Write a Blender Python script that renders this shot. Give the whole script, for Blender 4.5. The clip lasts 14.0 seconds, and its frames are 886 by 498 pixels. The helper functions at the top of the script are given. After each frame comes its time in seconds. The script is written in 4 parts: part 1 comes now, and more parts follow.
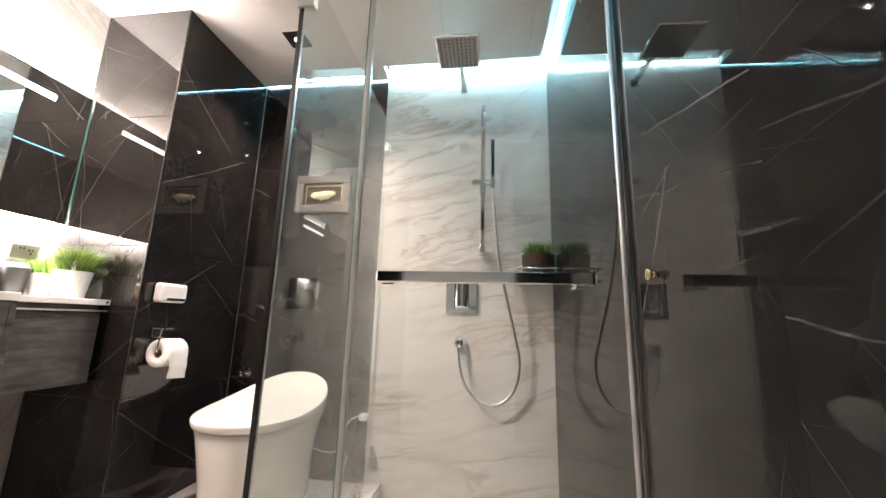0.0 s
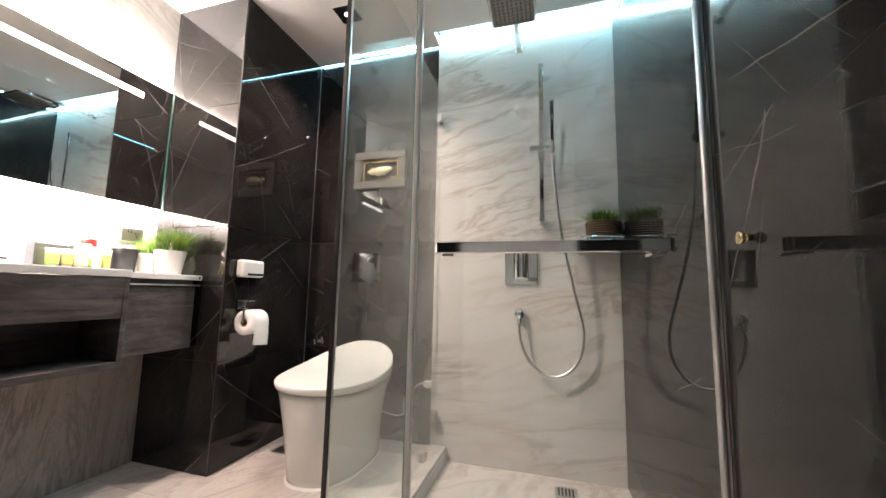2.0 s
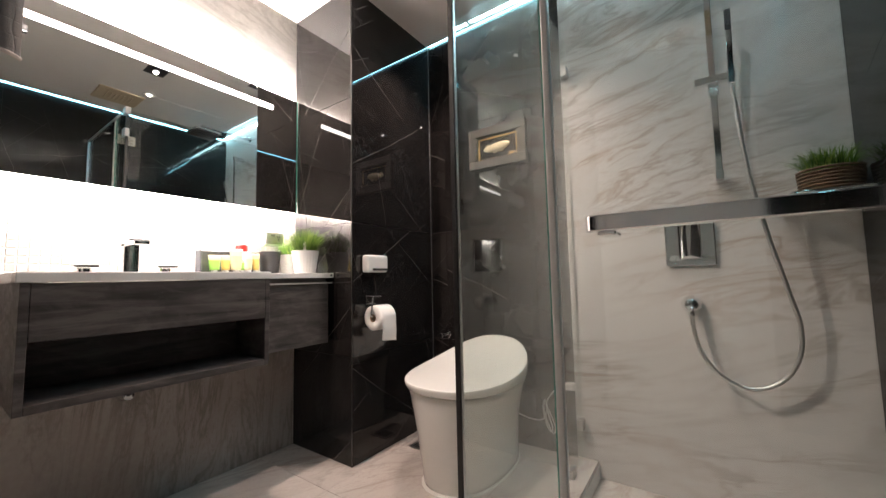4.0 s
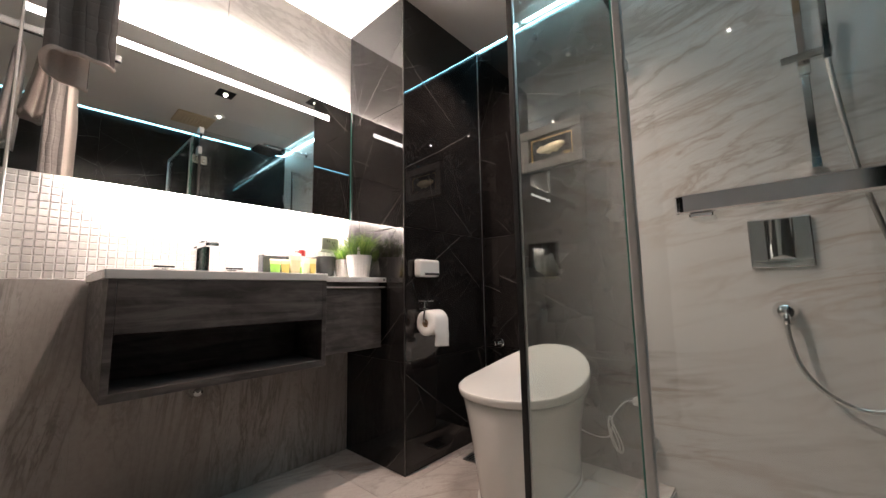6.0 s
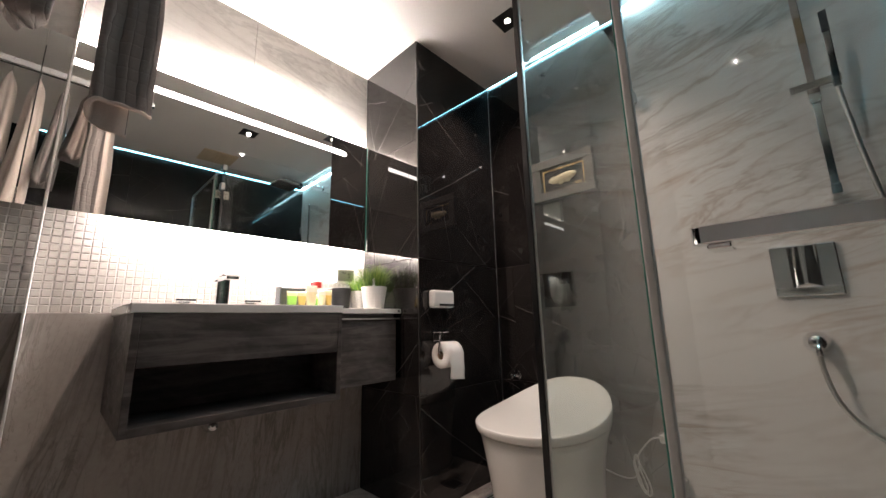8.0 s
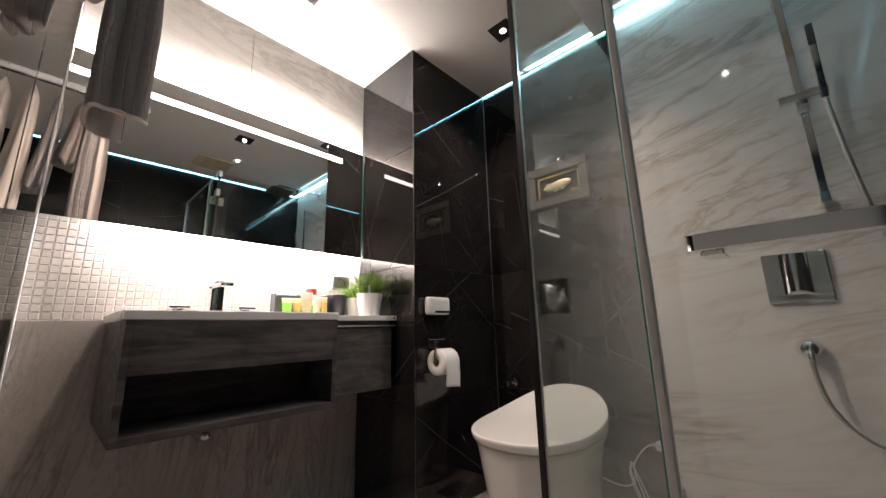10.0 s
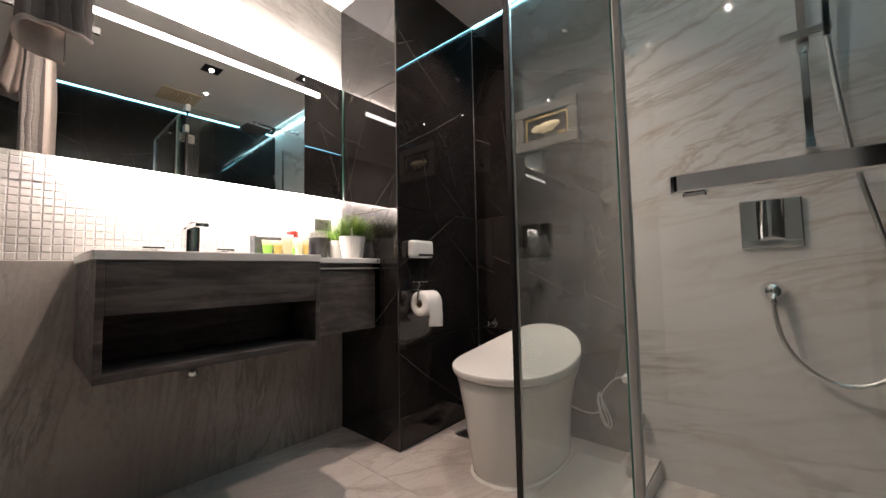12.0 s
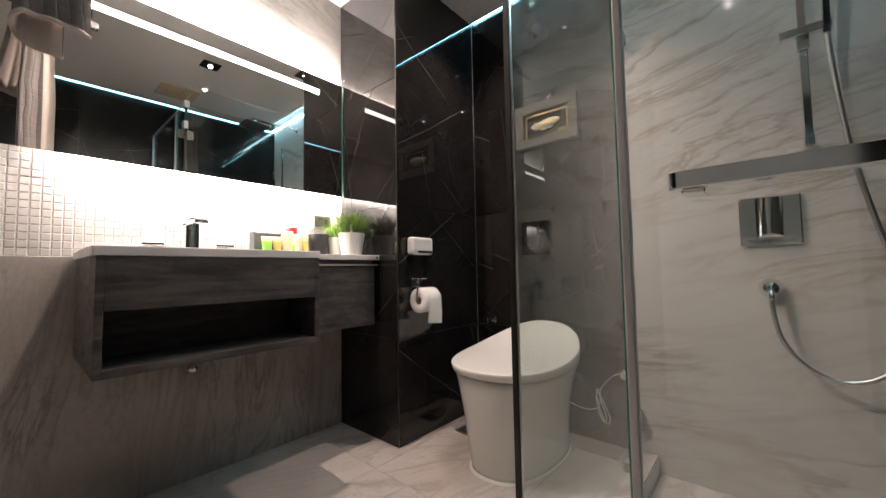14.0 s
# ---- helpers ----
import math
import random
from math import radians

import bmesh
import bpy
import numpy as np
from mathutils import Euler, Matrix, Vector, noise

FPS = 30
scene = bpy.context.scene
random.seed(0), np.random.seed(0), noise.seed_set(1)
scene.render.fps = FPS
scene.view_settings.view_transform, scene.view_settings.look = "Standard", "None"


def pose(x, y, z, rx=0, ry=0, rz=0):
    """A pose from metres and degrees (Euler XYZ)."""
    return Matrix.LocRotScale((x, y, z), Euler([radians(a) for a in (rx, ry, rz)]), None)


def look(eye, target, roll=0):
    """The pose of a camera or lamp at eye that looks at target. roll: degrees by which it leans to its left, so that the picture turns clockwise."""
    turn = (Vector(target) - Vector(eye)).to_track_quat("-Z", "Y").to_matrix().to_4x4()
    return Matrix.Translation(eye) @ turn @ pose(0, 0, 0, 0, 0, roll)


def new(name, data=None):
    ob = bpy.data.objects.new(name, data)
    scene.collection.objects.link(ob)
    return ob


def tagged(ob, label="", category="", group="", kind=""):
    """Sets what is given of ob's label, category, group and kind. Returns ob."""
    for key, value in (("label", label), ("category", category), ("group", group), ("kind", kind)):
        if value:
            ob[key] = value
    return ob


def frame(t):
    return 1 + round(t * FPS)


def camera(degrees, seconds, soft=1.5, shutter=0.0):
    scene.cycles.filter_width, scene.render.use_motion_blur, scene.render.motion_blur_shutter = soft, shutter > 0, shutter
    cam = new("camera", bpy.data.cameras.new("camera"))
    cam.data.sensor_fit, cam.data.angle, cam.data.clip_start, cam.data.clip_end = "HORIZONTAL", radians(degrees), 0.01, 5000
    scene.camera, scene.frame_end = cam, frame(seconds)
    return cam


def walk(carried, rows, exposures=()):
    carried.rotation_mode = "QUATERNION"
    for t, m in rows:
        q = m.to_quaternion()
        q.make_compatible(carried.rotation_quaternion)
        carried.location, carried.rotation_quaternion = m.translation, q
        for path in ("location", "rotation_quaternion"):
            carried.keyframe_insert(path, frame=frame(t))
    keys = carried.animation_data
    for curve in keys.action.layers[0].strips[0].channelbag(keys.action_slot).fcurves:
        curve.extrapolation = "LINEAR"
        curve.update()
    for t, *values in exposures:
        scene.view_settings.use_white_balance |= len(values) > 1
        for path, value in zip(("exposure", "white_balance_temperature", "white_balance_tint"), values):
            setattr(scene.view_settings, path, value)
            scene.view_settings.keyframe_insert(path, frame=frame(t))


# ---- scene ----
cam = camera(100.6, 14.0)
PATH = [
    (0, (0.026, 0.096, 0.867), (-0.233, 2.042, 1.248), 1.6),
    (0.5, (0.019, 0.094, 0.87), (-0.302, 2.036, 1.222), 1.7),
    (1, (0.02, 0.106, 0.866), (-0.414, 2.036, 1.158), 1.6),
    (1.5, (0.014, 0.108, 0.862), (-0.512, 2.023, 1.103), 1.3),
    (2, (0.013, 0.112, 0.863), (-0.542, 2.02, 1.092), 1.2),
    (2.5, (0.0, 0.134, 0.865), (-0.604, 2.029, 1.069), 1.1),
    (3, (-0.018, 0.16, 0.881), (-0.67, 2.036, 1.114), 0.4),
    (3.5, (-0.06, 0.228, 0.899), (-0.936, 2.013, 1.106), -0.7),
    (4, (-0.107, 0.315, 0.884), (-1.247, 1.952, 1.035), -1.2),
    (4.2, (-0.124, 0.329, 0.865), (-1.303, 1.936, 1.027), -0.7),
    (6.5, (-0.167, 0.327, 0.843), (-1.509, 1.79, 1.088), -1.4),
    (7, (-0.164, 0.326, 0.847), (-1.511, 1.776, 1.134), -1.5),
    (7.5, (-0.163, 0.323, 0.848), (-1.514, 1.76, 1.184), -1.7),
    (8, (-0.163, 0.318, 0.85), (-1.522, 1.734, 1.233), -1.3),
    (10.5, (-0.163, 0.314, 0.849), (-1.493, 1.747, 1.267), -1.3),
    (11, (-0.163, 0.325, 0.847), (-1.476, 1.811, 1.109), -0.5),
    (11.5, (-0.166, 0.331, 0.843), (-1.481, 1.827, 1.017), -1.3),
    (12, (-0.168, 0.332, 0.841), (-1.476, 1.84, 0.966), -1.1),
    (12.5, (-0.166, 0.333, 0.842), (-1.473, 1.842, 0.973), -1.1),
    (13, (-0.168, 0.336, 0.843), (-1.469, 1.849, 0.98), -1.2),
    (13.5, (-0.167, 0.33, 0.84), (-1.467, 1.844, 0.974), -1.1),
    (14, (-0.167, 0.331, 0.838), (-1.473, 1.841, 0.949), -1.0),
]
EXPOSURES = [(0, 0.72), (1.0, 0.6), (2.0, 0.42), (3.0, 0.25), (3.5, 0.04), (4.2, -0.2), (6.5, -0.56), (8.0, -0.67), (10.5, -0.73), (11.5, -0.58), (14, -0.53)]
walk(cam, [(t, look(eye, target, roll)) for t, eye, target, roll in PATH], EXPOSURES)

# ---- light of the place: lamps and glowing strips only, no daylight ----
world = bpy.data.worlds.new("world")
scene.world = world
world.use_nodes = True
world.node_tree.nodes["Background"].inputs[0].default_value = (0.5, 0.55, 0.6, 1)
world.node_tree.nodes["Background"].inputs[1].default_value = 0.02

CEIL = 2.395          # underside of the dropped ceiling
ROOF = 2.51           # underside of the slab above the light coves
BACK = 2.19           # rear wall of alcove and shower
VAN = -1.972          # wall behind the vanity
MIR = -1.948          # face of the mirror
PX, PY = -1.500, 1.532  # free corner of the dark pillar
FRONT = 1.10          # plane of the shower's front glass
REAR = -0.90          # wall behind the camera
SPLIT = -0.643        # where dark and light stone meet on the back wall
GA = Vector((-0.610, FRONT, 0))   # free corner of the glass enclosure
GB = Vector((-0.616, BACK, 0))    # where the side glass meets the wall
RB, RF = 0.366, 0.386  # right wall: x at the back wall and at the shower front
SHOWER_Z = -0.065     # the shower floor lies lower
STEP_X, STEP_Y = -0.545, 1.14  # edges of the raised floor at the shower


def right_x(y):
    return RB + (RF - RB) * (BACK - y) / (BACK - FRONT)


def spot(name, at, target, power, angle, colour, blend=0.5, radius=0.03):
    lamp = bpy.data.lights.new(name, "SPOT")
    lamp.energy, lamp.spot_size, lamp.spot_blend = power, radians(angle), blend
    lamp.color, lamp.shadow_soft_size = colour, radius
    ob = new(name, lamp)
    ob.matrix_world = look(at, target)
    return ob


WARM = (1.0, 0.79, 0.68)
COOL = (0.52, 0.87, 1.0)
spot("spot_light_vanity", (-1.56, 0.94, 2.384), (-1.51, 0.99, 0), 126, 130, WARM, 0.6, 0.006)
spot("spot_light_alcove", (-1.055, 1.778, 2.384), (-1.05, 1.72, 0), 62, 118, (1.0, 0.75, 0.64), 0.6, 0.006)
spot("spot_light_middle", (-0.68, 1.23, 2.384), (-0.97, 1.22, 0), 10, 140, (1.0, 0.86, 0.79), 0.7, 0.010)
spot("spot_light_shower", (-0.24, 1.32, 2.384), (-0.18, 1.78, 0), 10.5, 150, (1.0, 0.95, 0.91), 0.7, 0.006)


# ---- materials ----
class Nodes:
    """A short way to write node trees."""

    def __init__(self, name):
        self.mat = bpy.data.materials.new(name)
        self.mat.use_nodes = True
        self.tree = self.mat.node_tree
        self.bsdf = self.tree.nodes["Principled BSDF"]
        self.out = self.tree.nodes["Material Output"]

    def add(self, kind, values=(), **props):
        n = self.tree.nodes.new(kind)
        for key, v in props.items():
            setattr(n, key, v)
        for key, v in dict(values).items():
            self.put(n, key, v)
        return n

    def put(self, n, key, v):
        if isinstance(v, bpy.types.NodeSocket):
            self.tree.links.new(v, n.inputs[key])
        else:
            n.inputs[key].default_value = v

    def coords(self, scale=(1, 1, 1), rot=(0, 0, 0), shift=None):
        tc = self.add("ShaderNodeTexCoord")
        src = tc.outputs["Object"]
        if shift:
            info = self.add("ShaderNodeObjectInfo")
            mul = self.add("ShaderNodeVectorMath", {0: info.outputs["Random"], 1: shift}, operation="MULTIPLY")
            src = self.add("ShaderNodeVectorMath", {0: src, 1: mul.outputs[0]}, operation="ADD").outputs[0]
        src = self.add("ShaderNodeMapping", {"Vector": src, "Rotation": [radians(a) for a in rot]}).outputs[0]
        m = self.add("ShaderNodeMapping", {"Vector": src, "Scale": scale})
        return m.outputs[0]

    def noise(self, vec, scale, detail=6, rough=0.55, distortion=0.0):
        return self.add("ShaderNodeTexNoise", {"Vector": vec, "Scale": scale, "Detail": detail, "Roughness": rough, "Distortion": distortion}).outputs[0]

    def ramp(self, fac, stops):
        n = self.add("ShaderNodeValToRGB", {"Fac": fac})
        el = n.color_ramp.elements
        while len(el) < len(stops):
            el.new(0.5)
        for e, (p, c) in zip(el, stops):
            e.position = p
            e.color = (c, c, c, 1) if isinstance(c, (int, float)) else (*c, 1)
        return n.outputs[0]

    def mix(self, fac, a, b, mode="MIX"):
        n = self.add("ShaderNodeMix", data_type="RGBA", blend_type=mode)
        for idx, v in ((0, fac), (6, a), (7, b)):
            if isinstance(v, tuple) and len(v) == 3:
                v = (*v, 1)
            self.put(n, idx, v)
        return n.outputs[2]

    def math(self, op, a, b=0.0):
        return self.add("ShaderNodeMath", {0: a, 1: b}, operation=op).outputs[0]

    def bump(self, height, strength=0.2, dist=0.01):
        n = self.add("ShaderNodeBump", {"Height": height, "Strength": strength, "Distance": dist})
        self.put(self.bsdf, "Normal", n.outputs[0])

    def set(self, **kw):
        for key, v in kw.items():
            key = {"color": "Base Color", "rough": "Roughness", "metal": "Metallic", "spec": "Specular IOR Level",
                   "coat": "Coat Weight", "sheen": "Sheen Weight", "trans": "Transmission Weight"}[key]
            if isinstance(v, tuple) and len(v) == 3:
                v = (*v, 1)
            self.put(self.bsdf, key, v)
        return self


def stone_light(name, scale, rot, base, dark, warm, rough=0.12, amount=1.0, shift=None, spec=0.5):
    """Pale streaked marble: broad clouds, long soft bands and thin darker hairlines."""
    n = Nodes(name)
    v = n.coords(scale, rot, shift)
    broad = n.ramp(n.noise(v, 0.9, 4, 0.5, 0.6), [(0.36, 0.0), (0.72, 1.0)])
    bands = n.ramp(n.noise(v, 1.7, 9, 0.62, 1.1), [(0.455, 0.0), (0.503, 0.95), (0.522, 0.3), (0.60, 0.0)])
    hair = n.ramp(n.noise(v, 3.3, 12, 0.7, 1.6), [(0.485, 0.0), (0.5, 1.0), (0.515, 0.0)])
    mask = n.ramp(n.noise(n.coords((1.1, 1.1, 1.1), (0, 0, 0), shift), 1.3, 3), [(0.42, 0.0), (0.62, 1.0)])
    tint = n.mix(n.ramp(n.noise(n.coords((1, 1, 1), (0, 0, 0), shift), 1.6, 2), [(0.4, 0.0), (0.65, 1.0)]), dark, warm)
    c = n.mix(n.math("MULTIPLY", broad, 0.35 * amount), base, tuple(b * 0.80 for b in base))
    c = n.mix(n.math("MULTIPLY", n.math("MULTIPLY", bands, 0.62 * amount), n.math("ADD", n.math("MULTIPLY", mask, 0.75), 0.25)), c, tint)
    c = n.mix(n.math("MULTIPLY", n.math("MULTIPLY", hair, 0.5 * amount), mask), c, tint)
    grain = n.noise(n.coords(), 60, 4)
    c = n.mix(0.06, c, n.ramp(grain, [(0.3, 0.3), (0.7, 0.9)]))
    n.set(color=c, rough=n.math("ADD", n.math("MULTIPLY", grain, 0.08), rough - 0.04), spec=spec)
    return n.mat


def stone_dark(name, base=(0.010, 0.009, 0.009), bend=0.030, spec=0.5, vein=(0.26, 0.25, 0.24), shift=None, seed=0.0, cloud=(0.022, 0.020, 0.019), thin=0.42):
    """Polished near-black marble with fine white cracks."""
    n = Nodes(name)
    v = n.coords((1, 1, 1), (20, 35, 15 + seed), shift)
    wob = n.noise(v, 2.2, 5, 0.6)
    warp = n.add("ShaderNodeVectorMath", {0: v, 1: n.add("ShaderNodeVectorMath", {0: wob, 1: (bend, bend, bend)}, operation="MULTIPLY").outputs[0]}, operation="ADD").outputs[0]

    plain_pos = n.coords((1, 1, 1), (0, 0, seed), shift)
    sway = n.noise(plain_pos, 1.1, 4, 0.5)
    fray = n.noise(plain_pos, 6.0, 4, 0.6)

    def streaks(normal, freq, half, keep, phase):
        # one thin line in each layer of a family of tilted sheets, at a random depth in its layer
        d = Vector(normal).normalized() * freq
        u = n.add("ShaderNodeVectorMath", {0: plain_pos, 1: tuple(d)}, operation="DOT_PRODUCT").outputs["Value"]
        u = n.math("ADD", n.math("ADD", u, n.math("MULTIPLY", sway, bend * 7)), n.math("ADD", n.math("MULTIPLY", fray, bend * freq * 0.35), phase))
        cell = n.math("FLOOR", u)
        at = n.add("ShaderNodeTexWhiteNoise", {"W": n.math("ADD", cell, phase)}, noise_dimensions="1D").outputs["Value"]
        off = n.math("ABSOLUTE", n.math("SUBTRACT", n.math("SUBTRACT", u, cell), n.math("ADD", n.math("MULTIPLY", at, 0.7), 0.15)))
        line = n.ramp(off, [(0.0, 1.0), (half * thin * freq, 0.0)])
        gate = n.ramp(n.noise(warp, 1.1 + phase * 0.22, 2), [(keep - 0.02, 0.0), (keep + 0.16, 1.0)])
        return n.math("MULTIPLY", line, gate)
    fac = streaks((0.35, 0.55, 0.75), 2.2, 0.0024, 0.44, 0.3)
    for normal, freq, half, keep, phase, level in (((-0.6, -0.45, 0.65), 2.8, 0.0020, 0.46, 1.7, 0.8), ((0.8, 0.75, 0.15), 2.4, 0.0016, 0.47, 2.9, 0.6),
                                                   ((-0.7, 0.75, 0.3), 3.6, 0.0014, 0.49, 4.1, 0.5), ((0.6, -0.55, 0.6), 5.5, 0.0012, 0.50, 5.3, 0.45),
                                                   ((0.5, 0.6, 0.62), 7.0, 0.0016, 0.54, 6.7, 0.30), ((-0.55, -0.5, 0.67), 9.0, 0.0013, 0.56, 7.9, 0.25), ((0.15, 0.2, 0.97), 6.0, 0.0011, 0.53, 9.1, 0.35)):
        fac = n.math("MAXIMUM", fac, n.math("MULTIPLY", streaks(normal, freq, half, keep, phase), level))
    fac = n.math("MULTIPLY", fac, n.ramp(n.noise(v, 22.0, 6, 0.65), [(0.30, 0.22), (0.62, 1.0)]))
    dust = n.math("MULTIPLY", n.ramp(n.noise(v, 11.0, 8, 0.7, 1.5), [(0.49, 0.0), (0.505, 1.0), (0.52, 0.0)]), n.ramp(n.noise(v, 2.6, 3), [(0.52, 0.0), (0.66, 0.10)]))
    fac = n.math("MAXIMUM", fac, dust)
    c = n.mix(n.ramp(n.noise(v, 3.0, 7), [(0.4, 0.0), (0.75, 1.0)]), base, cloud)
    c = n.mix(fac, c, vein)
    n.set(color=c, rough=n.ramp(n.noise(v, 14, 4), [(0.3, 0.012), (0.75, 0.035)]), spec=spec)
    return n.mat


def plain(name, colour, rough=0.5, metal=0.0, grain=40.0, amount=0.08, bump=0.0, **kw):
    n = Nodes(name)
    t = n.noise(n.coords(), grain, 4)
    c = n.mix(t, tuple(x * (1 - amount) for x in colour), tuple(min(1, x * (1 + amount)) for x in colour))
    n.set(color=c, rough=n.math("ADD", n.math("MULTIPLY", n.noise(n.coords(), grain * 0.2, 3), 0.12), max(0.0, rough - 0.06)), metal=metal, **kw)
    if bump:
        n.bump(t, bump, 0.004)
    return n.mat


def quilted(name, colour):
    """Soft cloth with stitched upright ribs and fainter cross lines; groove shade is put into the colour."""
    n = Nodes(name)
    tc = n.add("ShaderNodeTexCoord")
    sep = n.add("ShaderNodeSeparateXYZ", {0: tc.outputs["Object"]})
    sway = n.math("MULTIPLY", n.noise(n.coords(), 9, 3), 0.02)

    def rib(axis, pitch, sharp):
        wave = n.math("SINE", n.math("MULTIPLY", n.math("ADD", axis, sway), math.pi / pitch))
        return n.math("POWER", n.math("ABSOLUTE", wave), sharp)
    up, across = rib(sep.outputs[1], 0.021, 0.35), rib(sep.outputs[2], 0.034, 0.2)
    loops = n.noise(n.coords(), 420, 4)
    relief = n.math("ADD", n.math("ADD", up, n.math("MULTIPLY", across, 0.6)), n.math("MULTIPLY", loops, 0.35))
    # painted shade: the same grey, darkened in the grooves between ribs
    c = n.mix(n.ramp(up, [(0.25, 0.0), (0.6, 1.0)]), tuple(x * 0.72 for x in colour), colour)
    c = n.mix(n.math("MULTIPLY", loops, 0.5), c, tuple(x * 1.35 for x in colour))
    n.set(color=c, rough=0.95, sheen=0.4)
    n.bump(relief, 0.7, 0.004)
    return n.mat


def glow(name, colour, strength):
    n = Nodes(name)
    e = n.add("ShaderNodeEmission", {"Color": (*colour, 1), "Strength": strength})
    n.tree.links.new(e.outputs[0], n.out.inputs[0])
    return n.mat


def clear_glass(name, tint, gloss=1.0):
    n = Nodes(name)
    t = n.add("ShaderNodeBsdfTransparent", {"Color": (*tint, 1)})
    g = n.add("ShaderNodeBsdfGlossy", {"Color": (1, 1, 1, 1), "Roughness": 0.0})
    lw = n.add("ShaderNodeLayerWeight", {"Blend": 0.5})
    fac = n.math("ADD", n.math("MULTIPLY", n.math("POWER", lw.outputs["Facing"], 4.5), 0.9), 0.038)
    m = n.add("ShaderNodeMixShader", {0: n.math("MULTIPLY", fac, gloss), 1: t.outputs[0], 2: g.outputs[0]})
    n.tree.links.new(m.outputs[0], n.out.inputs[0])
    return n.mat


def wood_grey(name):
    n = Nodes(name)
    v = n.coords((6, 1.2, 14), (0, 0, 0))
    g = n.noise(v, 2.4, 10, 0.62, 0.7)
    patch = n.noise(n.coords((1.5, 1.5, 5)), 1.6, 4)
    c = n.ramp(g, [(0.34, (0.022, 0.019, 0.019)), (0.5, (0.070, 0.062, 0.060)), (0.66, (0.138, 0.123, 0.117))])
    c = n.mix(n.ramp(patch, [(0.38, 0.0), (0.68, 0.6)]), c, (0.060, 0.051, 0.048))
    smudge = n.noise(n.coords((3, 2.2, 4.5), (12, 0, 0)), 3.2, 6, 0.65, 1.2)
    c = n.mix(n.ramp(smudge, [(0.50, 0.0), (0.72, 0.55)]), c, (0.145, 0.130, 0.125))
    c = n.mix(n.ramp(smudge, [(0.30, 0.6), (0.46, 0.0)]), c, (0.028, 0.024, 0.023))
    n.set(color=c, rough=n.ramp(g, [(0.3, 0.5), (0.7, 0.38)]))
    n.bump(g, 0.12, 0.003)
    return n.mat


M_SHOWER = stone_light("pale_shower_marble", (0.75, 1, 3.3), (0, 13, 0), (0.705, 0.697, 0.68), (0.30, 0.27, 0.25), (0.44, 0.33, 0.25), rough=0.05, amount=1.2, spec=0.12)
M_UPPER = stone_light("pale_wall_marble", (1, 0.7, 2.6), (9, 0, 0), (0.82, 0.79, 0.75), (0.40, 0.38, 0.36), (0.50, 0.45, 0.41), rough=0.42)
M_LOWER = stone_light("upright_grey_marble", (1, 3.6, 0.55), (4, 0, 0), (0.375, 0.338, 0.310), (0.11, 0.09, 0.083), (0.15, 0.125, 0.108), rough=0.25, amount=1.3)
M_FLOOR = stone_light("pale_floor_marble", (2.2, 0.9, 1), (0, 0, 28), (0.60, 0.55, 0.51), (0.30, 0.26, 0.24), (0.40, 0.32, 0.27), rough=0.14, amount=1.3, shift=(7.0, 3.0, 0.0))
M_DARK = stone_dark("black_veined_marble", shift=(5.0, 3.0, 9.0))
M_DARKR = stone_dark("dark_grey_veined_marble", base=(0.009, 0.009, 0.009), cloud=(0.018, 0.0175, 0.017), vein=(0.27, 0.265, 0.26), bend=0.030, thin=0.42, spec=0.3, shift=(4.0, 7.0, 2.0), seed=25)
M_GROUT = plain("grey_joint", (0.20, 0.19, 0.18), 0.8)
M_GROUTL = plain("light_joint", (0.74, 0.72, 0.69), 0.8)
M_CEIL = plain("white_ceiling_paint", (0.78, 0.76, 0.74), 0.6, grain=90, amount=0.03, bump=0.05)
M_WHITE = plain("white_lacquer", (0.78, 0.77, 0.75), 0.3, amount=0.03)
M_CERAMIC = plain("white_glazed_ceramic", (0.80, 0.78, 0.74), 0.10, amount=0.02, coat=0.5)
M_TOP = plain("white_solid_countertop", (0.80, 0.79, 0.77), 0.22, amount=0.02)
M_WOOD = wood_grey("dark_grey_wood_grain")
M_CHROME = plain("chrome", (0.80, 0.81, 0.82), 0.07, 1.0, amount=0.02)
M_STEEL = plain("brushed_steel", (0.68, 0.68, 0.67), 0.34, 1.0, grain=120, amount=0.06)
M_FACE = plain("matt_steel_spray_face", (0.30, 0.29, 0.28), 0.5, 0.6, grain=120, amount=0.06)
M_MIRROR = Nodes("mirror_silver").set(color=(0.84, 0.86, 0.85), rough=0.0, metal=1.0).mat
M_GLASS = clear_glass("clear_shower_glass", (0.933, 0.954, 0.945))
M_TRIM = plain("dark_steel_trim", (0.10, 0.095, 0.09), 0.38, 1.0)
M_GEDGE = plain("green_glass_edge", (0.05, 0.20, 0.16), 0.12, amount=0.2)
M_SEAL = plain("black_rubber_seal", (0.008, 0.008, 0.008), 0.45)
M_BLACK = plain("black_plastic", (0.012, 0.012, 0.013), 0.35)
M_DGREY = plain("dark_grey_plastic", (0.032, 0.033, 0.038), 0.45)
M_PAPER = plain("soft_tissue_paper", (0.80, 0.78, 0.76), 0.9, grain=200, amount=0.05, bump=0.2)
M_CARD = plain("brown_cardboard", (0.30, 0.20, 0.12), 0.9)
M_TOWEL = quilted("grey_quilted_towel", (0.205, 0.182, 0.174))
M_BEDGROUT = plain("mosaic_joint", (0.80, 0.77, 0.74), 0.6)
M_CLOTHB = plain("brown_grey_cloth", (0.17, 0.135, 0.12), 0.95, grain=300, amount=0.3, bump=0.5, sheen=0.3)
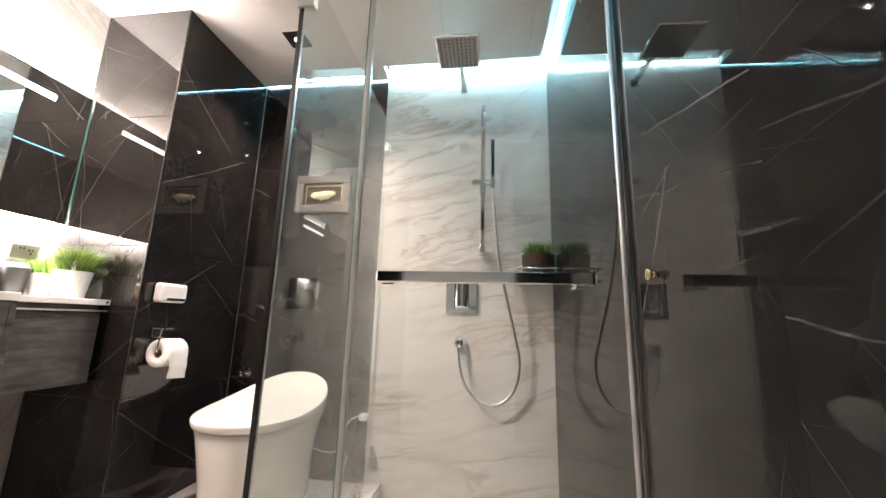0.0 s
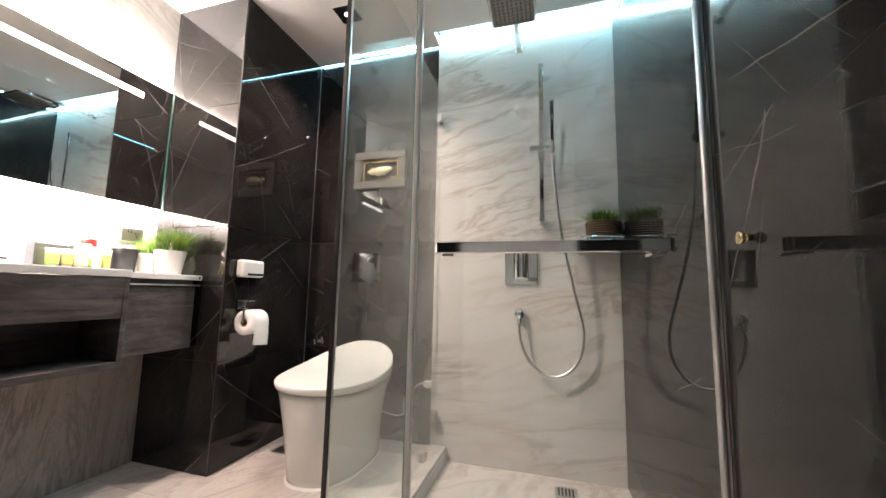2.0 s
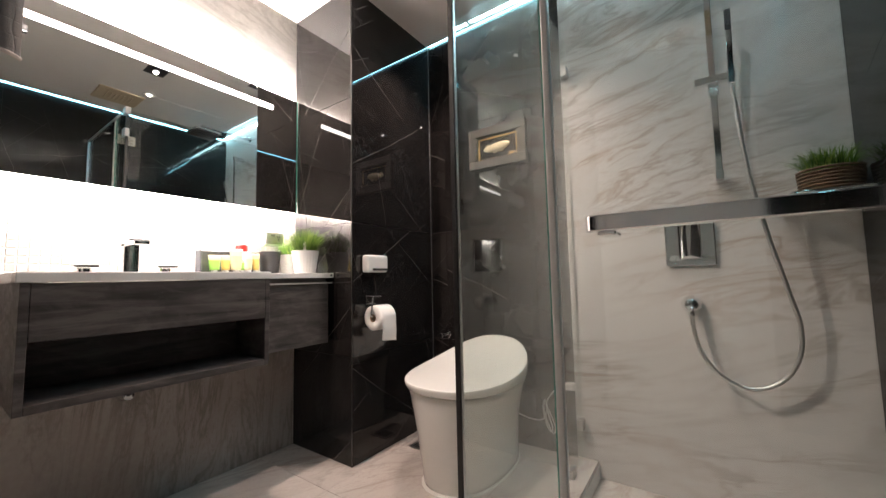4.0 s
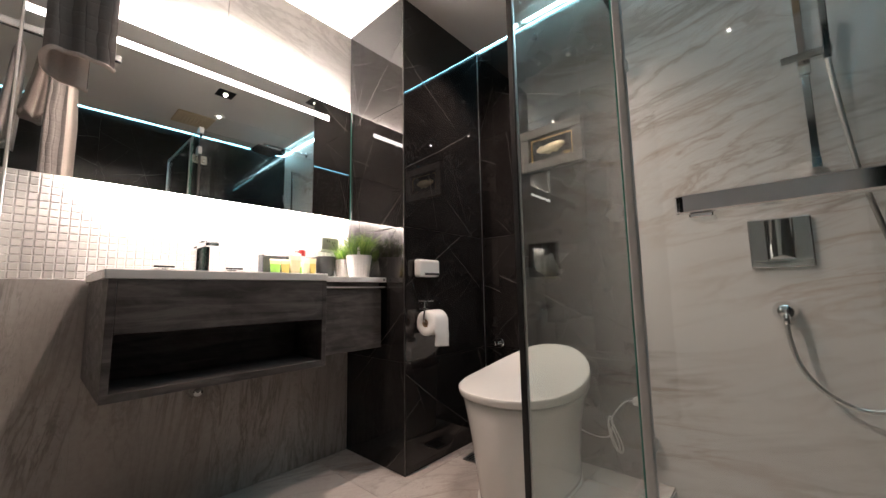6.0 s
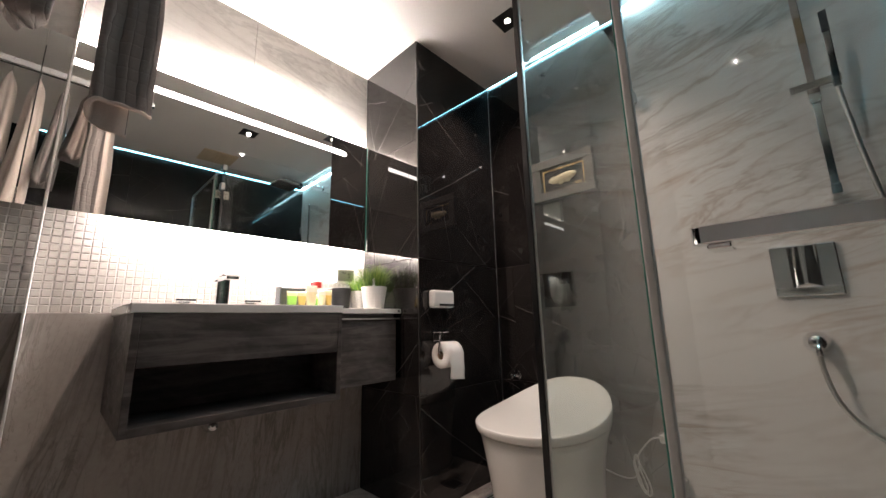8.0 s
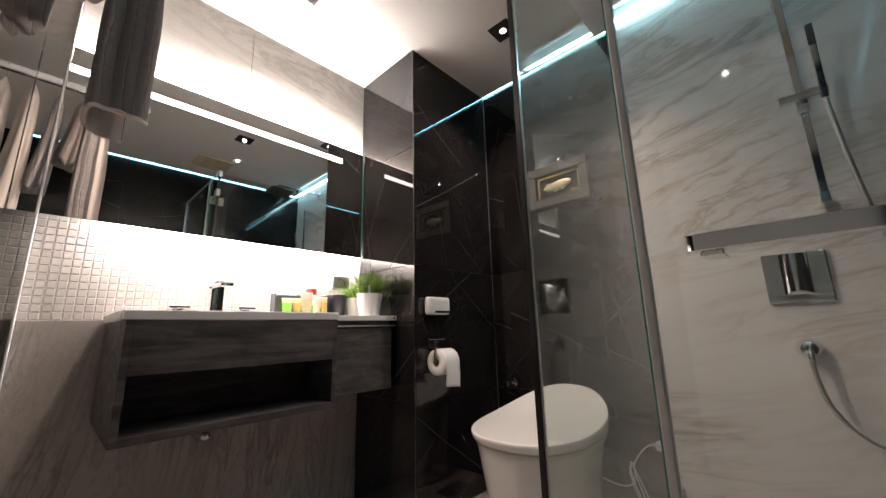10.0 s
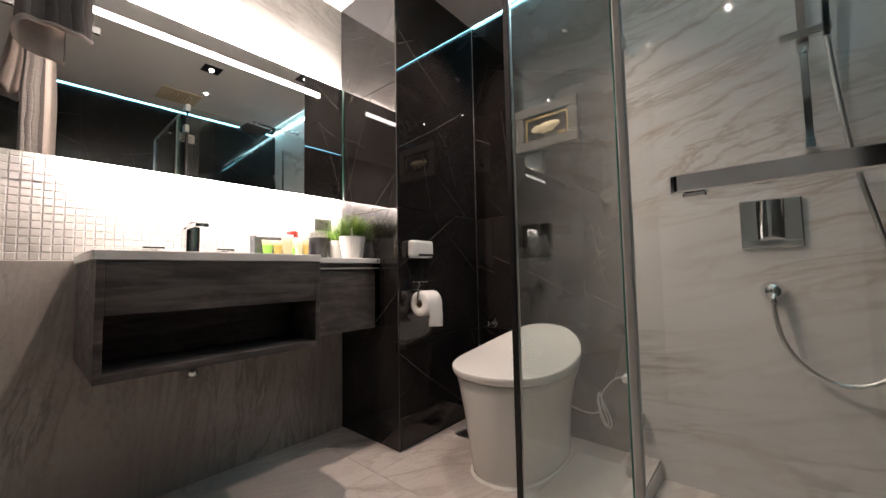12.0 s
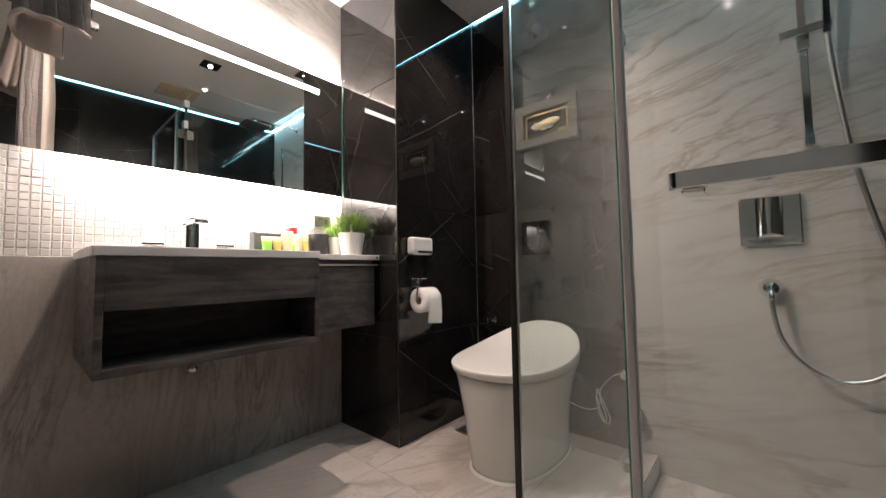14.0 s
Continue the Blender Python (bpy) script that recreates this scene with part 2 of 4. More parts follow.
M_TOWELIN = plain("pale_towel_lining", (0.70, 0.61, 0.56), 0.95, grain=420, amount=0.2, bump=0.6, sheen=0.3)
M_TILE = plain("white_glazed_mosaic", (0.53, 0.50, 0.475), 0.2, grain=25, amount=0.06)
M_GRASS = None
M_POT = plain("white_ribbed_ceramic", (0.78, 0.76, 0.74), 0.4, amount=0.03)
M_BASKET = plain("brown_woven_basket", (0.13, 0.085, 0.055), 0.9, grain=60, amount=0.5, bump=0.5)
M_RED = plain("red_label", (0.36, 0.02, 0.015), 0.4)
M_PALE = plain("pale_cream_plastic", (0.82, 0.79, 0.66), 0.35)
M_GREEN = plain("green_lotion", (0.32, 0.66, 0.12), 0.3)
M_YELLOW = plain("yellow_lotion", (0.75, 0.55, 0.16), 0.3)
M_CREAM = plain("cream_plastic_tube", (0.80, 0.72, 0.45), 0.35)
M_CLEARP = clear_glass("clear_plastic", (0.93, 0.94, 0.92))
M_GOLD = plain("gold_leaf", (0.80, 0.52, 0.20), 0.28, 1.0, grain=120, amount=0.2, bump=0.2)
M_TAUPE = plain("taupe_frame_paint", (0.11, 0.10, 0.093), 0.55)
M_MATBOARD = plain("black_mat_board", (0.012, 0.011, 0.011), 0.8)
M_BEIGE = plain("beige_plastic", (0.62, 0.52, 0.36), 0.5)
M_CREAMP = plain("pale_beige_notice", (0.70, 0.56, 0.46), 0.5)
M_PROFILE = plain("satin_chrome_profile", (0.52, 0.53, 0.54), 0.42, 0.75)
M_RELIEF = plain("pale_gold_relief", (0.86, 0.72, 0.50), 0.35, 0.5, grain=120, amount=0.25, bump=0.3)
M_DOORP = plain("white_door_paint", (0.72, 0.70, 0.68), 0.4, amount=0.03)
M_CABLE = plain("white_cable", (0.78, 0.77, 0.75), 0.45)
M_BRASS = plain("pale_brass", (0.75, 0.62, 0.36), 0.25, 1.0)
L_COVE = glow("cove_led_strip", COOL, 84)
L_COVE_SIDE = glow("side_cove_led_strip", (0.30, 0.78, 1.0), 19)
L_COVE_ALCOVE = glow("alcove_led_strip", (0.30, 0.78, 1.0), 80)
L_MIRROR = glow("mirror_led_strip", (1.0, 0.90, 0.84), 28)
L_BACKLIT = glow("mirror_back_light", (1.0, 0.885, 0.82), 1350)
L_BACKLIT_LOW = glow("mirror_back_light_below", (1.0, 0.89, 0.83), 1900)
M_SEALC = plain("clear_plastic_seal", (0.55, 0.56, 0.55), 0.3)
L_BULB = glow("lamp_face", (1.0, 0.90, 0.78), 14)


# ---- small helpers for building ----
def obj_from(name, bm, mat):
    me = bpy.data.meshes.new(name)
    bm.normal_update()
    bm.to_mesh(me)
    bm.free()
    me.materials.append(mat)
    return new(name, me)


def part(name, bm, mat, parent=None, label="", smooth=False):
    ob = obj_from(name, bm, mat)
    if smooth:
        for p in ob.data.polygons:
            p.use_smooth = True
    ob.parent = parent
    if parent is not None:
        ob.matrix_parent_inverse = parent.matrix_basis.inverted()
    if label:
        ob["label"] = label
    return ob


def empty(name, at, label="", category="", group="", kind=""):
    ob = new(name)
    ob.location = at
    ob.empty_display_size = 0.05
    return tagged(ob, label, category, group, kind)


def box(lo, hi, bevel=0.0, seg=2, bm=None):
    own = bmesh.new()
    lo, hi = Vector(lo), Vector(hi)
    bmesh.ops.create_cube(own, size=1, matrix=Matrix.Translation((lo + hi) / 2) @ Matrix.Diagonal((*(hi - lo), 1)))
    if bevel:
        bmesh.ops.bevel(own, geom=own.edges[:], offset=bevel, segments=seg, affect="EDGES", profile=0.5)
    return join(bm, own)


def join(bm, other):
    if bm is None:
        return other
    me = bpy.data.meshes.new("joined")
    other.to_mesh(me)
    other.free()
    bm.from_mesh(me)
    bpy.data.meshes.remove(me)
    return bm


def cyl(a, b, r1, r2=None, seg=20, bevel=0.0, bm=None):
    own = bmesh.new()
    a, b = Vector(a), Vector(b)
    d = b - a
    m = Matrix.Translation((a + b) / 2) @ d.to_track_quat("Z", "Y").to_matrix().to_4x4()
    bmesh.ops.create_cone(own, cap_ends=True, segments=seg, radius1=r1, radius2=r1 if r2 is None else r2, depth=d.length, matrix=m)
    if bevel:
        rim = [e for e in own.edges if any(len(f.verts) > 4 for f in e.link_faces)]
        bmesh.ops.bevel(own, geom=rim, offset=bevel, segments=2, affect="EDGES", profile=0.5)
    return join(bm, own)


def lathe(profile, at, seg=32, bm=None, wave=0.0, waves=0):
    """A turned body from (radius, height) pairs, optionally fluted."""
    own = bmesh.new()
    rings = []
    for r, z in profile:
        ring = []
        for i in range(seg):
            a = 2 * math.pi * i / seg
            rr = r * (1 + wave * math.cos(waves * a))
            ring.append(own.verts.new((at[0] + rr * math.cos(a), at[1] + rr * math.sin(a), at[2] + z)))
        rings.append(ring)
    for p, q in zip(rings, rings[1:]):
        for i in range(seg):
            own.faces.new((p[i], p[(i + 1) % seg], q[(i + 1) % seg], q[i]))
    if profile[0][0] > 1e-4:
        own.faces.new(rings[0][::-1])
    if profile[-1][0] > 1e-4:
        own.faces.new(rings[-1])
    return join(bm, own)


def tube(points, r, seg=10, bm=None, smooth_steps=6):
    """A round tube along a smooth line through the points."""
    pts = [Vector(p) for p in points]
    path = []
    for i in range(len(pts) - 1):
        p0, p1, p2, p3 = pts[max(i - 1, 0)], pts[i], pts[i + 1], pts[min(i + 2, len(pts) - 1)]
        for k in range(smooth_steps):
            t = k / smooth_steps
            path.append(0.5 * ((2 * p1) + (p2 - p0) * t + (2 * p0 - 5 * p1 + 4 * p2 - p3) * t * t + (3 * p1 - p0 - 3 * p2 + p3) * t ** 3))
    path.append(pts[-1])
    own = bmesh.new()
    rings = []
    side = None
    for i, p in enumerate(path):
        d = (path[min(i + 1, len(path) - 1)] - path[max(i - 1, 0)]).normalized()
        if side is None:
            side = d.orthogonal().normalized()
        side = (side - d * side.dot(d)).normalized()
        up = d.cross(side)
        rings.append([own.verts.new(p + r * (math.cos(a) * side + math.sin(a) * up)) for a in [2 * math.pi * j / seg for j in range(seg)]])
    for p, q in zip(rings, rings[1:]):
        for i in range(seg):
            own.faces.new((p[i], p[(i + 1) % seg], q[(i + 1) % seg], q[i]))
    own.faces.new(rings[0][::-1])
    own.faces.new(rings[-1])
    return join(bm, own)


def prism(plan, z0, z1, bm=None):
    """An upright body over a plan given counter-clockwise."""
    own = bmesh.new()
    lo = [own.verts.new((x, y, z0)) for x, y in plan]
    hi = [own.verts.new((x, y, z1)) for x, y in plan]
    n = len(plan)
    own.faces.new(lo[::-1])
    own.faces.new(hi)
    for i in range(n):
        own.faces.new((lo[i], lo[(i + 1) % n], hi[(i + 1) % n], hi[i]))
    return join(bm, own)


def along(a, b, thick, z0, z1, offset=0.0):
    """An upright slab between two plan points, thick to both sides."""
    d = (b - a).normalized()
    n = Vector((-d.y, d.x, 0))
    c = [a + n * (offset - thick / 2), b + n * (offset - thick / 2), b + n * (offset + thick / 2), a + n * (offset + thick / 2)]
    return prism([(p.x, p.y) for p in c], z0, z1)


# ---- the room ----
def setting(name, bm, mat, label, category):
    ob = obj_from(name, bm, mat)
    return tagged(ob, label, category, kind="structure")


XR = right_x(REAR - 0.1)
floor_bm = box((VAN - 0.1, REAR - 0.1, -0.2), (XR + 0.1, BACK + 0.1, SHOWER_Z - 0.006))
box((VAN - 0.1, REAR - 0.1, SHOWER_Z - 0.006), (STEP_X - 0.001, BACK + 0.1, -0.006), 0.0, 1, floor_bm)
box((STEP_X - 0.001, REAR - 0.1, SHOWER_Z - 0.006), (XR + 0.1, STEP_Y - 0.001, -0.006), 0.0, 1, floor_bm)
floor = setting("floor", floor_bm, M_GROUTL, "pale veined marble floor slabs, one step lower in the shower", "floor")
ceil_bm = prism([(VAN - 0.05, REAR - 0.1), (right_x(REAR) - 0.052, REAR - 0.1), (RB - 0.052, BACK - 0.15), (SPLIT + 0.01, BACK - 0.15), (SPLIT + 0.01, BACK - 0.015), (VAN - 0.05, BACK - 0.015)], CEIL, CEIL + 0.05)
ceiling = setting("ceiling", ceil_bm, M_CEIL, "white painted dropped ceiling with lit cove gaps at the walls", "ceiling")
setting("ceiling_slab", box((VAN - 0.1, REAR - 0.1, ROOF), (XR + 0.1, BACK + 0.1, ROOF + 0.1)), M_CEIL, "white slab above the light coves", "ceiling")

PX0, PX1, PY0, PY1 = -0.228, 0.233, 1.30, 1.952
panel = tagged(obj_from("ceiling_panel", box((PX0, PY0, CEIL - 0.0015), (PX1, PY1, CEIL - 0.0003), 0.0004, 1), M_CEIL), "flush white access panel in the shower ceiling", "ceiling", kind="structure")
for lo, hi in (((PX0 - 0.004, PY0 - 0.004), (PX0, PY1 + 0.004)), ((PX1, PY0 - 0.004), (PX1 + 0.004, PY1 + 0.004)), ((PX0, PY0 - 0.004), (PX1, PY0)), ((PX0, PY1), (PX1, PY1 + 0.004))):
    part("panel_gap", box((*lo, CEIL - 0.0009), (*hi, CEIL - 0.0002)), M_SEALC, panel)

# back wall: dark stone in the toilet alcove, pale stone in the shower
wall_back = setting("wall_back", box((VAN - 0.1, BACK + 0.008, -0.1), (RB + 0.15, BACK + 0.12, ROOF)), M_GROUT, "back wall clad in dark marble panels beside pale marble", "wall")
JOINTS = (0.0, 0.507, 1.162, 1.800, ROOF)


def panels_back(x0, x1):
    for a, b in zip(JOINTS, JOINTS[1:]):
        part("stone_panel", box((x0 + 0.001, BACK, a + 0.001), (x1 - 0.001, BACK + 0.008, b - 0.001), 0.0008, 1), M_DARK, wall_back)


panels_back(PX, -1.385)
panels_back(-1.385, -0.845)
panels_back(-0.845, SPLIT)
part("marble_slab", box((SPLIT, BACK - 0.003, SHOWER_Z - 0.004), (RB, BACK + 0.008, ROOF), 0.001, 1), M_SHOWER, wall_back, "pale marble slab with grey-brown streaks")

# right wall, slightly out of square
wall_right = setting("wall_right", prism([(right_x(REAR - 0.1) + 0.008, REAR - 0.1), (right_x(REAR - 0.1) + 0.15, REAR - 0.1), (RB + 0.15, BACK + 0.01), (RB + 0.008, BACK + 0.01)], -0.1, ROOF), M_GROUT, "polished dark grey marble wall with white veins", "wall")
RY = (REAR - 0.02, 0.02, 0.62, 1.24, 1.86, BACK - 0.003)
for ya, yb in zip(RY, RY[1:]):
    for a, b in zip((SHOWER_Z - 0.004, 1.2), (1.2, ROOF)):
        part("stone_panel", prism([(right_x(ya + 0.0003), ya + 0.0003), (right_x(ya) + 0.008, ya + 0.0003), (right_x(yb) + 0.008, yb - 0.0003), (right_x(yb - 0.0003), yb - 0.0003)], a + 0.0003, b - 0.0003), M_DARKR, wall_right)

# wall behind the vanity, in three bands
wall_vanity = setting("wall_vanity", box((VAN - 0.12, REAR - 0.1, 0), (VAN - 0.012, PY + 0.05, ROOF)), M_GROUTL, "vanity wall of grey marble, white mosaic and pale marble", "wall")
for y0, y1 in ((REAR, 0.240), (0.248, PY)):
    part("lower_slab", box((VAN - 0.012, y0, 0), (VAN, y1 - 0.001, 0.905), 0.001, 1), M_LOWER, wall_vanity, "grey marble slab with upright streaks")
for y0, y1 in ((REAR, 0.240), (0.248, 0.856), (0.858, PY)):
    part("upper_slab", box((VAN - 0.012, y0, 1.30), (VAN, y1, ROOF), 0.001, 1), M_UPPER, wall_vanity, "pale marble slab with soft grey veins")
# pale non-metal finish stands in for the bright reflection on the steel
part("edge_trim", box((VAN - 0.004, 0.241, 0.0), (MIR + 0.006, 0.247, CEIL), 0.001, 1), M_SEALC, wall_vanity, "thin steel edge strip, its bright reflection put into a pale colour")

# pillar of dark stone
wall_pillar = setting("wall_pillar", box((VAN - 0.05, PY + 0.008, 0), (PX - 0.008, BACK + 0.05, ROOF)), M_GROUT, "projecting pillar clad in polished black veined marble", "pillar")
for a, b in zip(JOINTS, JOINTS[1:]):
    part("stone_panel", box((VAN, PY, a + 0.001), (PX, PY + 0.008, b - 0.001), 0.0008, 1), M_DARK, wall_pillar)
    part("stone_panel", box((PX - 0.008, PY + 0.009, a + 0.001), (PX, BACK - 0.001, b - 0.001), 0.0008, 1), M_DARK, wall_pillar)
part("corner_trim", box((PX - 0.003, PY - 0.0015, 0), (PX + 0.0008, PY + 0.003, CEIL), 0.0006, 1), M_TRIM, wall_pillar, "hairline steel corner trim")
part("corner_trim", box((PX - 0.001, BACK - 0.006, 0), (PX + 0.0015, BACK - 0.003, CEIL), 0.0006, 1), M_STEEL, wall_pillar)

# wall and door behind the camera; the unseen wall is dark to dim reflections
DX0, DX1 = -0.62, 0.16
wall_rear = setting("wall_rear", box((VAN - 0.1, REAR - 0.14, 0), (DX0 - 0.05, REAR, ROOF)), M_DARKR, "unseen wall beside the room door, dark marble assumed to dim reflections", "wall")
part("wall_side", box((DX1 + 0.05, REAR - 0.14, 0), (XR + 0.1, REAR, ROOF)), M_DARKR, wall_rear)
part("wall_head", box((DX0 - 0.05, REAR - 0.14, 2.10), (DX1 + 0.05, REAR, ROOF)), M_DARKR, wall_rear)
door = setting("door_1", box((DX0 + 0.002, REAR - 0.06, 0.008), (DX1 - 0.002, REAR - 0.02, 2.046), 0.002, 1), M_DOORP, "white panelled room door, closed", "door")
part("door_frame", box((DX0 - 0.05, REAR - 0.14, 0), (DX0, REAR + 0.012, 2.10), 0.003, 1), M_DOORP, door)
part("door_frame", box((DX1, REAR - 0.14, 0), (DX1 + 0.05, REAR + 0.012, 2.10), 0.003, 1), M_DOORP, door)
part("door_frame", box((DX0, REAR - 0.14, 2.05), (DX1, REAR + 0.012, 2.10), 0.003, 1), M_DOORP, door)
for za, zb in ((0.15, 0.85), (1.0, 1.45), (1.55, 1.95)):
    for xa, xb in ((DX0 + 0.09, -0.27), (-0.19, DX1 - 0.09)):
        part("door_panel", box((xa, REAR - 0.025, za), (xb, REAR - 0.012, zb), 0.008, 2), M_DOORP, door)
part("door_handle", cyl((DX1 - 0.07, REAR - 0.02, 1.0), (DX1 - 0.07, REAR + 0.035, 1.0), 0.012), M_STEEL, door)

# light strips in the coves and lamps in the ceiling
cove = setting("cove_light", box((SPLIT + 0.02, BACK - 0.024, CEIL + 0.026), (RB - 0.003, BACK - 0.0035, CEIL + 0.034), 0.001, 1), L_COVE, "cool blue-white LED strip in the ceiling cove", "light strip")
part("cove_strip", box((PX + 0.006, BACK - 0.012, CEIL + 0.006), (SPLIT - 0.004, BACK - 0.003, CEIL + 0.012)), L_COVE_ALCOVE, cove)
part("cove_strip", prism([(right_x(0.0) - 0.014, 0.0), (right_x(0.0) - 0.0005, 0.0), (RB - 0.0005, BACK - 0.03), (RB - 0.014, BACK - 0.03)], CEIL + 0.008, CEIL + 0.014), L_COVE_SIDE, cove)


def recessed_spot(x, y, w, square, label):
    base = empty("ceiling_spotlight", (x, y, CEIL), label, "spotlight")
    h = w / 2
    if square:
        bm = bmesh.new()
        for lo, hi in (((x - h, y - h), (x + h, y - h + 0.012)), ((x - h, y + h - 0.012), (x + h, y + h)), ((x - h, y - h + 0.012), (x - h + 0.012, y + h - 0.012)), ((x + h - 0.012, y - h + 0.012), (x + h, y + h - 0.012))):
            box((*lo, CEIL - 0.004), (*hi, CEIL - 0.0005), 0.001, 1, bm)
        part("trim_ring", bm, M_BLACK, base)
        part("recess", box((x - h + 0.012, y - h + 0.012, CEIL - 0.002), (x + h - 0.012, y + h - 0.012, CEIL - 0.0006)), M_BLACK, base)
    else:
        part("trim_ring", lathe([(w * 0.5, 0.0), (w * 0.5, -0.004), (w * 0.42, -0.006), (w * 0.38, -0.002)], (x, y, CEIL), 28), M_WHITE, base, smooth=True)
    part("lamp_face", cyl((x, y, CEIL - 0.0055), (x, y, CEIL - 0.003), 0.016 if square else w * 0.19, seg=24), L_BULB, base, "glowing lamp face")
    return base


recessed_spot(-1.055, 1.778, 0.12, True, "square black recessed ceiling spotlight above the toilet")
recessed_spot(-1.56, 0.94, 0.12, True, "square black recessed ceiling spotlight above the vanity")
recessed_spot(-0.68, 1.23, 0.12, True, "square black recessed ceiling spotlight beside the shower")
recessed_spot(-0.24, 1.32, 0.09, False, "round white recessed ceiling downlight in the shower")

vent = empty("ceiling_vent", (-0.025, 1.18, CEIL), "beige plastic exhaust vent grille in the ceiling", "vent")
vx, vy, vw, vd = -0.025, 1.18, 0.27, 0.28
vframe = part("frame", box((vx - vw / 2, vy - vd / 2, CEIL - 0.014), (vx + vw / 2, vy + vd / 2, CEIL - 0.0005), 0.006, 2), M_BEIGE, vent)
for i in range(7):
    yy = vy - 0.075 + i * 0.025
    part("slat", box((vx - 0.07, yy - 0.004, CEIL - 0.02), (vx + 0.07, yy + 0.004, CEIL - 0.012), 0.001, 1), M_BEIGE, vframe)


# ---- mirror with light strip ----
mirror = empty("mirror", (MIR, 0.8, 1.256), "wide frameless wall mirror with a lit strip", "mirror")
MZ0, MZ1 = 1.256, 1.903
for y0, y1 in ((-0.45, 0.1745), (0.1765, 0.240), (0.248, PY - 0.010)):
    part("mirror_pane", box((MIR - 0.006, y0, MZ0), (MIR, y1, MZ1), 0.0008, 1), M_MIRROR, mirror, "silvered mirror pane")
part("backing", box((VAN + 0.001, -0.40, MZ0 + 0.06), (MIR - 0.007, PY - 0.05, MZ1 - 0.06)), M_DGREY, mirror)
part("light_strip", box((MIR + 0.0005, 0.249, 1.803), (MIR + 0.0025, 1.376, 1.828), 0.0006, 1), L_MIRROR, mirror, "glowing frosted light strip")
part("edge", box((MIR - 0.006, PY - 0.0095, MZ0), (MIR + 0.0005, PY - 0.005, MZ1)), M_GEDGE, mirror, "green glass edge")
part("back_light", box((MIR - 0.018, 0.25, MZ1 - 0.014), (MIR - 0.0075, PY - 0.03, MZ1 - 0.006)), L_BACKLIT, mirror, "hidden LED strip")
part("back_light", box((VAN + 0.006, 0.43, MZ0 + 0.010), (VAN + 0.0155, PY - 0.03, MZ0 + 0.020)), L_BACKLIT_LOW, mirror)


# ---- vanity ----
VF, VY0, VY1, VZ0, VZ1 = -1.478, 0.463, 1.105, 0.566, 0.891
NZ0, NZ1 = 0.589, 0.742


def vanity_cabinet():
    base = empty("vanity_cabinet", (-1.72, 0.78, VZ0), "wall-hung dark grey wood vanity with an open niche", "cabinet")
    part("side_panel", box((VAN + 0.001, VY0, VZ0), (VF, VY0 + 0.018, VZ1), 0.0012, 1), M_WOOD, base)
    part("side_panel", box((VAN + 0.001, VY1 - 0.018, VZ0), (VF, VY1, VZ1), 0.0012, 1), M_WOOD, base)
    part("bottom_panel", box((VAN + 0.001, VY0 + 0.018, VZ0), (VF, VY1 - 0.018, NZ0), 0.0012, 1), M_WOOD, base)
    part("drawer_front", box((VF - 0.02, VY0 + 0.0185, NZ1), (VF, VY1 - 0.0185, VZ1 - 0.002), 0.0012, 1), M_WOOD, base)
    part("niche_top", box((VAN + 0.01, VY0 + 0.018, NZ1 + 0.001), (VF - 0.021, VY1 - 0.018, NZ1 + 0.018)), M_WOOD, base)
    part("niche_back", box((VF - 0.23, VY0 + 0.018, NZ0), (VF - 0.22, VY1 - 0.018, NZ1)), M_WOOD, base)
    return base


vanity_cabinet()
side = empty("drawer_cabinet", (-1.80, 1.32, 0.573), "narrow wall-hung dark grey wood drawer unit", "cabinet")
DF = -1.640
part("body", box((VAN + 0.001, VY1 + 0.001, 0.573), (DF - 0.02, PY - 0.026, 0.890), 0.0012, 1), M_WOOD, side)
dfront = part("drawer_front", box((DF - 0.019, VY1 + 0.002, 0.573), (DF, PY - 0.028, 0.858), 0.0015, 1), M_WOOD, side)
part("handle", box((DF - 0.02, VY1 + 0.002, 0.863), (DF + 0.012, PY - 0.012, 0.870), 0.001, 1), M_STEEL, dfront, "slim brushed steel grip rail")


def countertop():
    """A white top with a sunken basin."""
    base = empty("countertop", (-1.72, 0.78, VZ1), "thick white countertop with an inset basin on the vanity", "countertop")
    x0, x1, y0, y1 = VAN + 0.001, VF + 0.004, VY0 - 0.008, VY1 + 0.002
    zt = 0.918
    bx0, bx1, by0, by1 = -1.82, -1.55, 0.55, 0.96
    bm = bmesh.new()
    box((x0, y0, VZ1), (bx0, y1, zt), 0.003, 2, bm)
    box((bx1, y0, VZ1), (x1, y1, zt), 0.003, 2, bm)
    box((bx0, y0, VZ1), (bx1, by0, zt), 0.0, 1, bm)
    box((bx0, by1, VZ1), (bx1, y1, zt), 0.0, 1, bm)
    part("slab", bm, M_TOP, base)
    bowl = bmesh.new()
    box((bx0, by0, 0.80), (bx1, by1, 0.815), 0.0, 1, bowl)
    for lo, hi in (((bx0 - 0.012, by0, 0.80), (bx0, by1, zt - 0.004)), ((bx1, by0, 0.80), (bx1 + 0.012, by1, VZ1 - 0.001)), ((bx0, by0 - 0.012, 0.80), (bx1, by0, VZ1 - 0.001)), ((bx0, by1, 0.80), (bx1, by1 + 0.012, VZ1 - 0.001))):
        box(lo, hi, 0.0, 1, bowl)
    part("basin", bowl, M_CERAMIC, base)
    return base


countertop()
tagged(obj_from("side_countertop", box((VAN + 0.001, VY1 + 0.003, 0.891), (DF + 0.012, PY - 0.004, 0.915), 0.003, 2), M_TOP), "narrow white countertop over the drawer unit", "countertop")
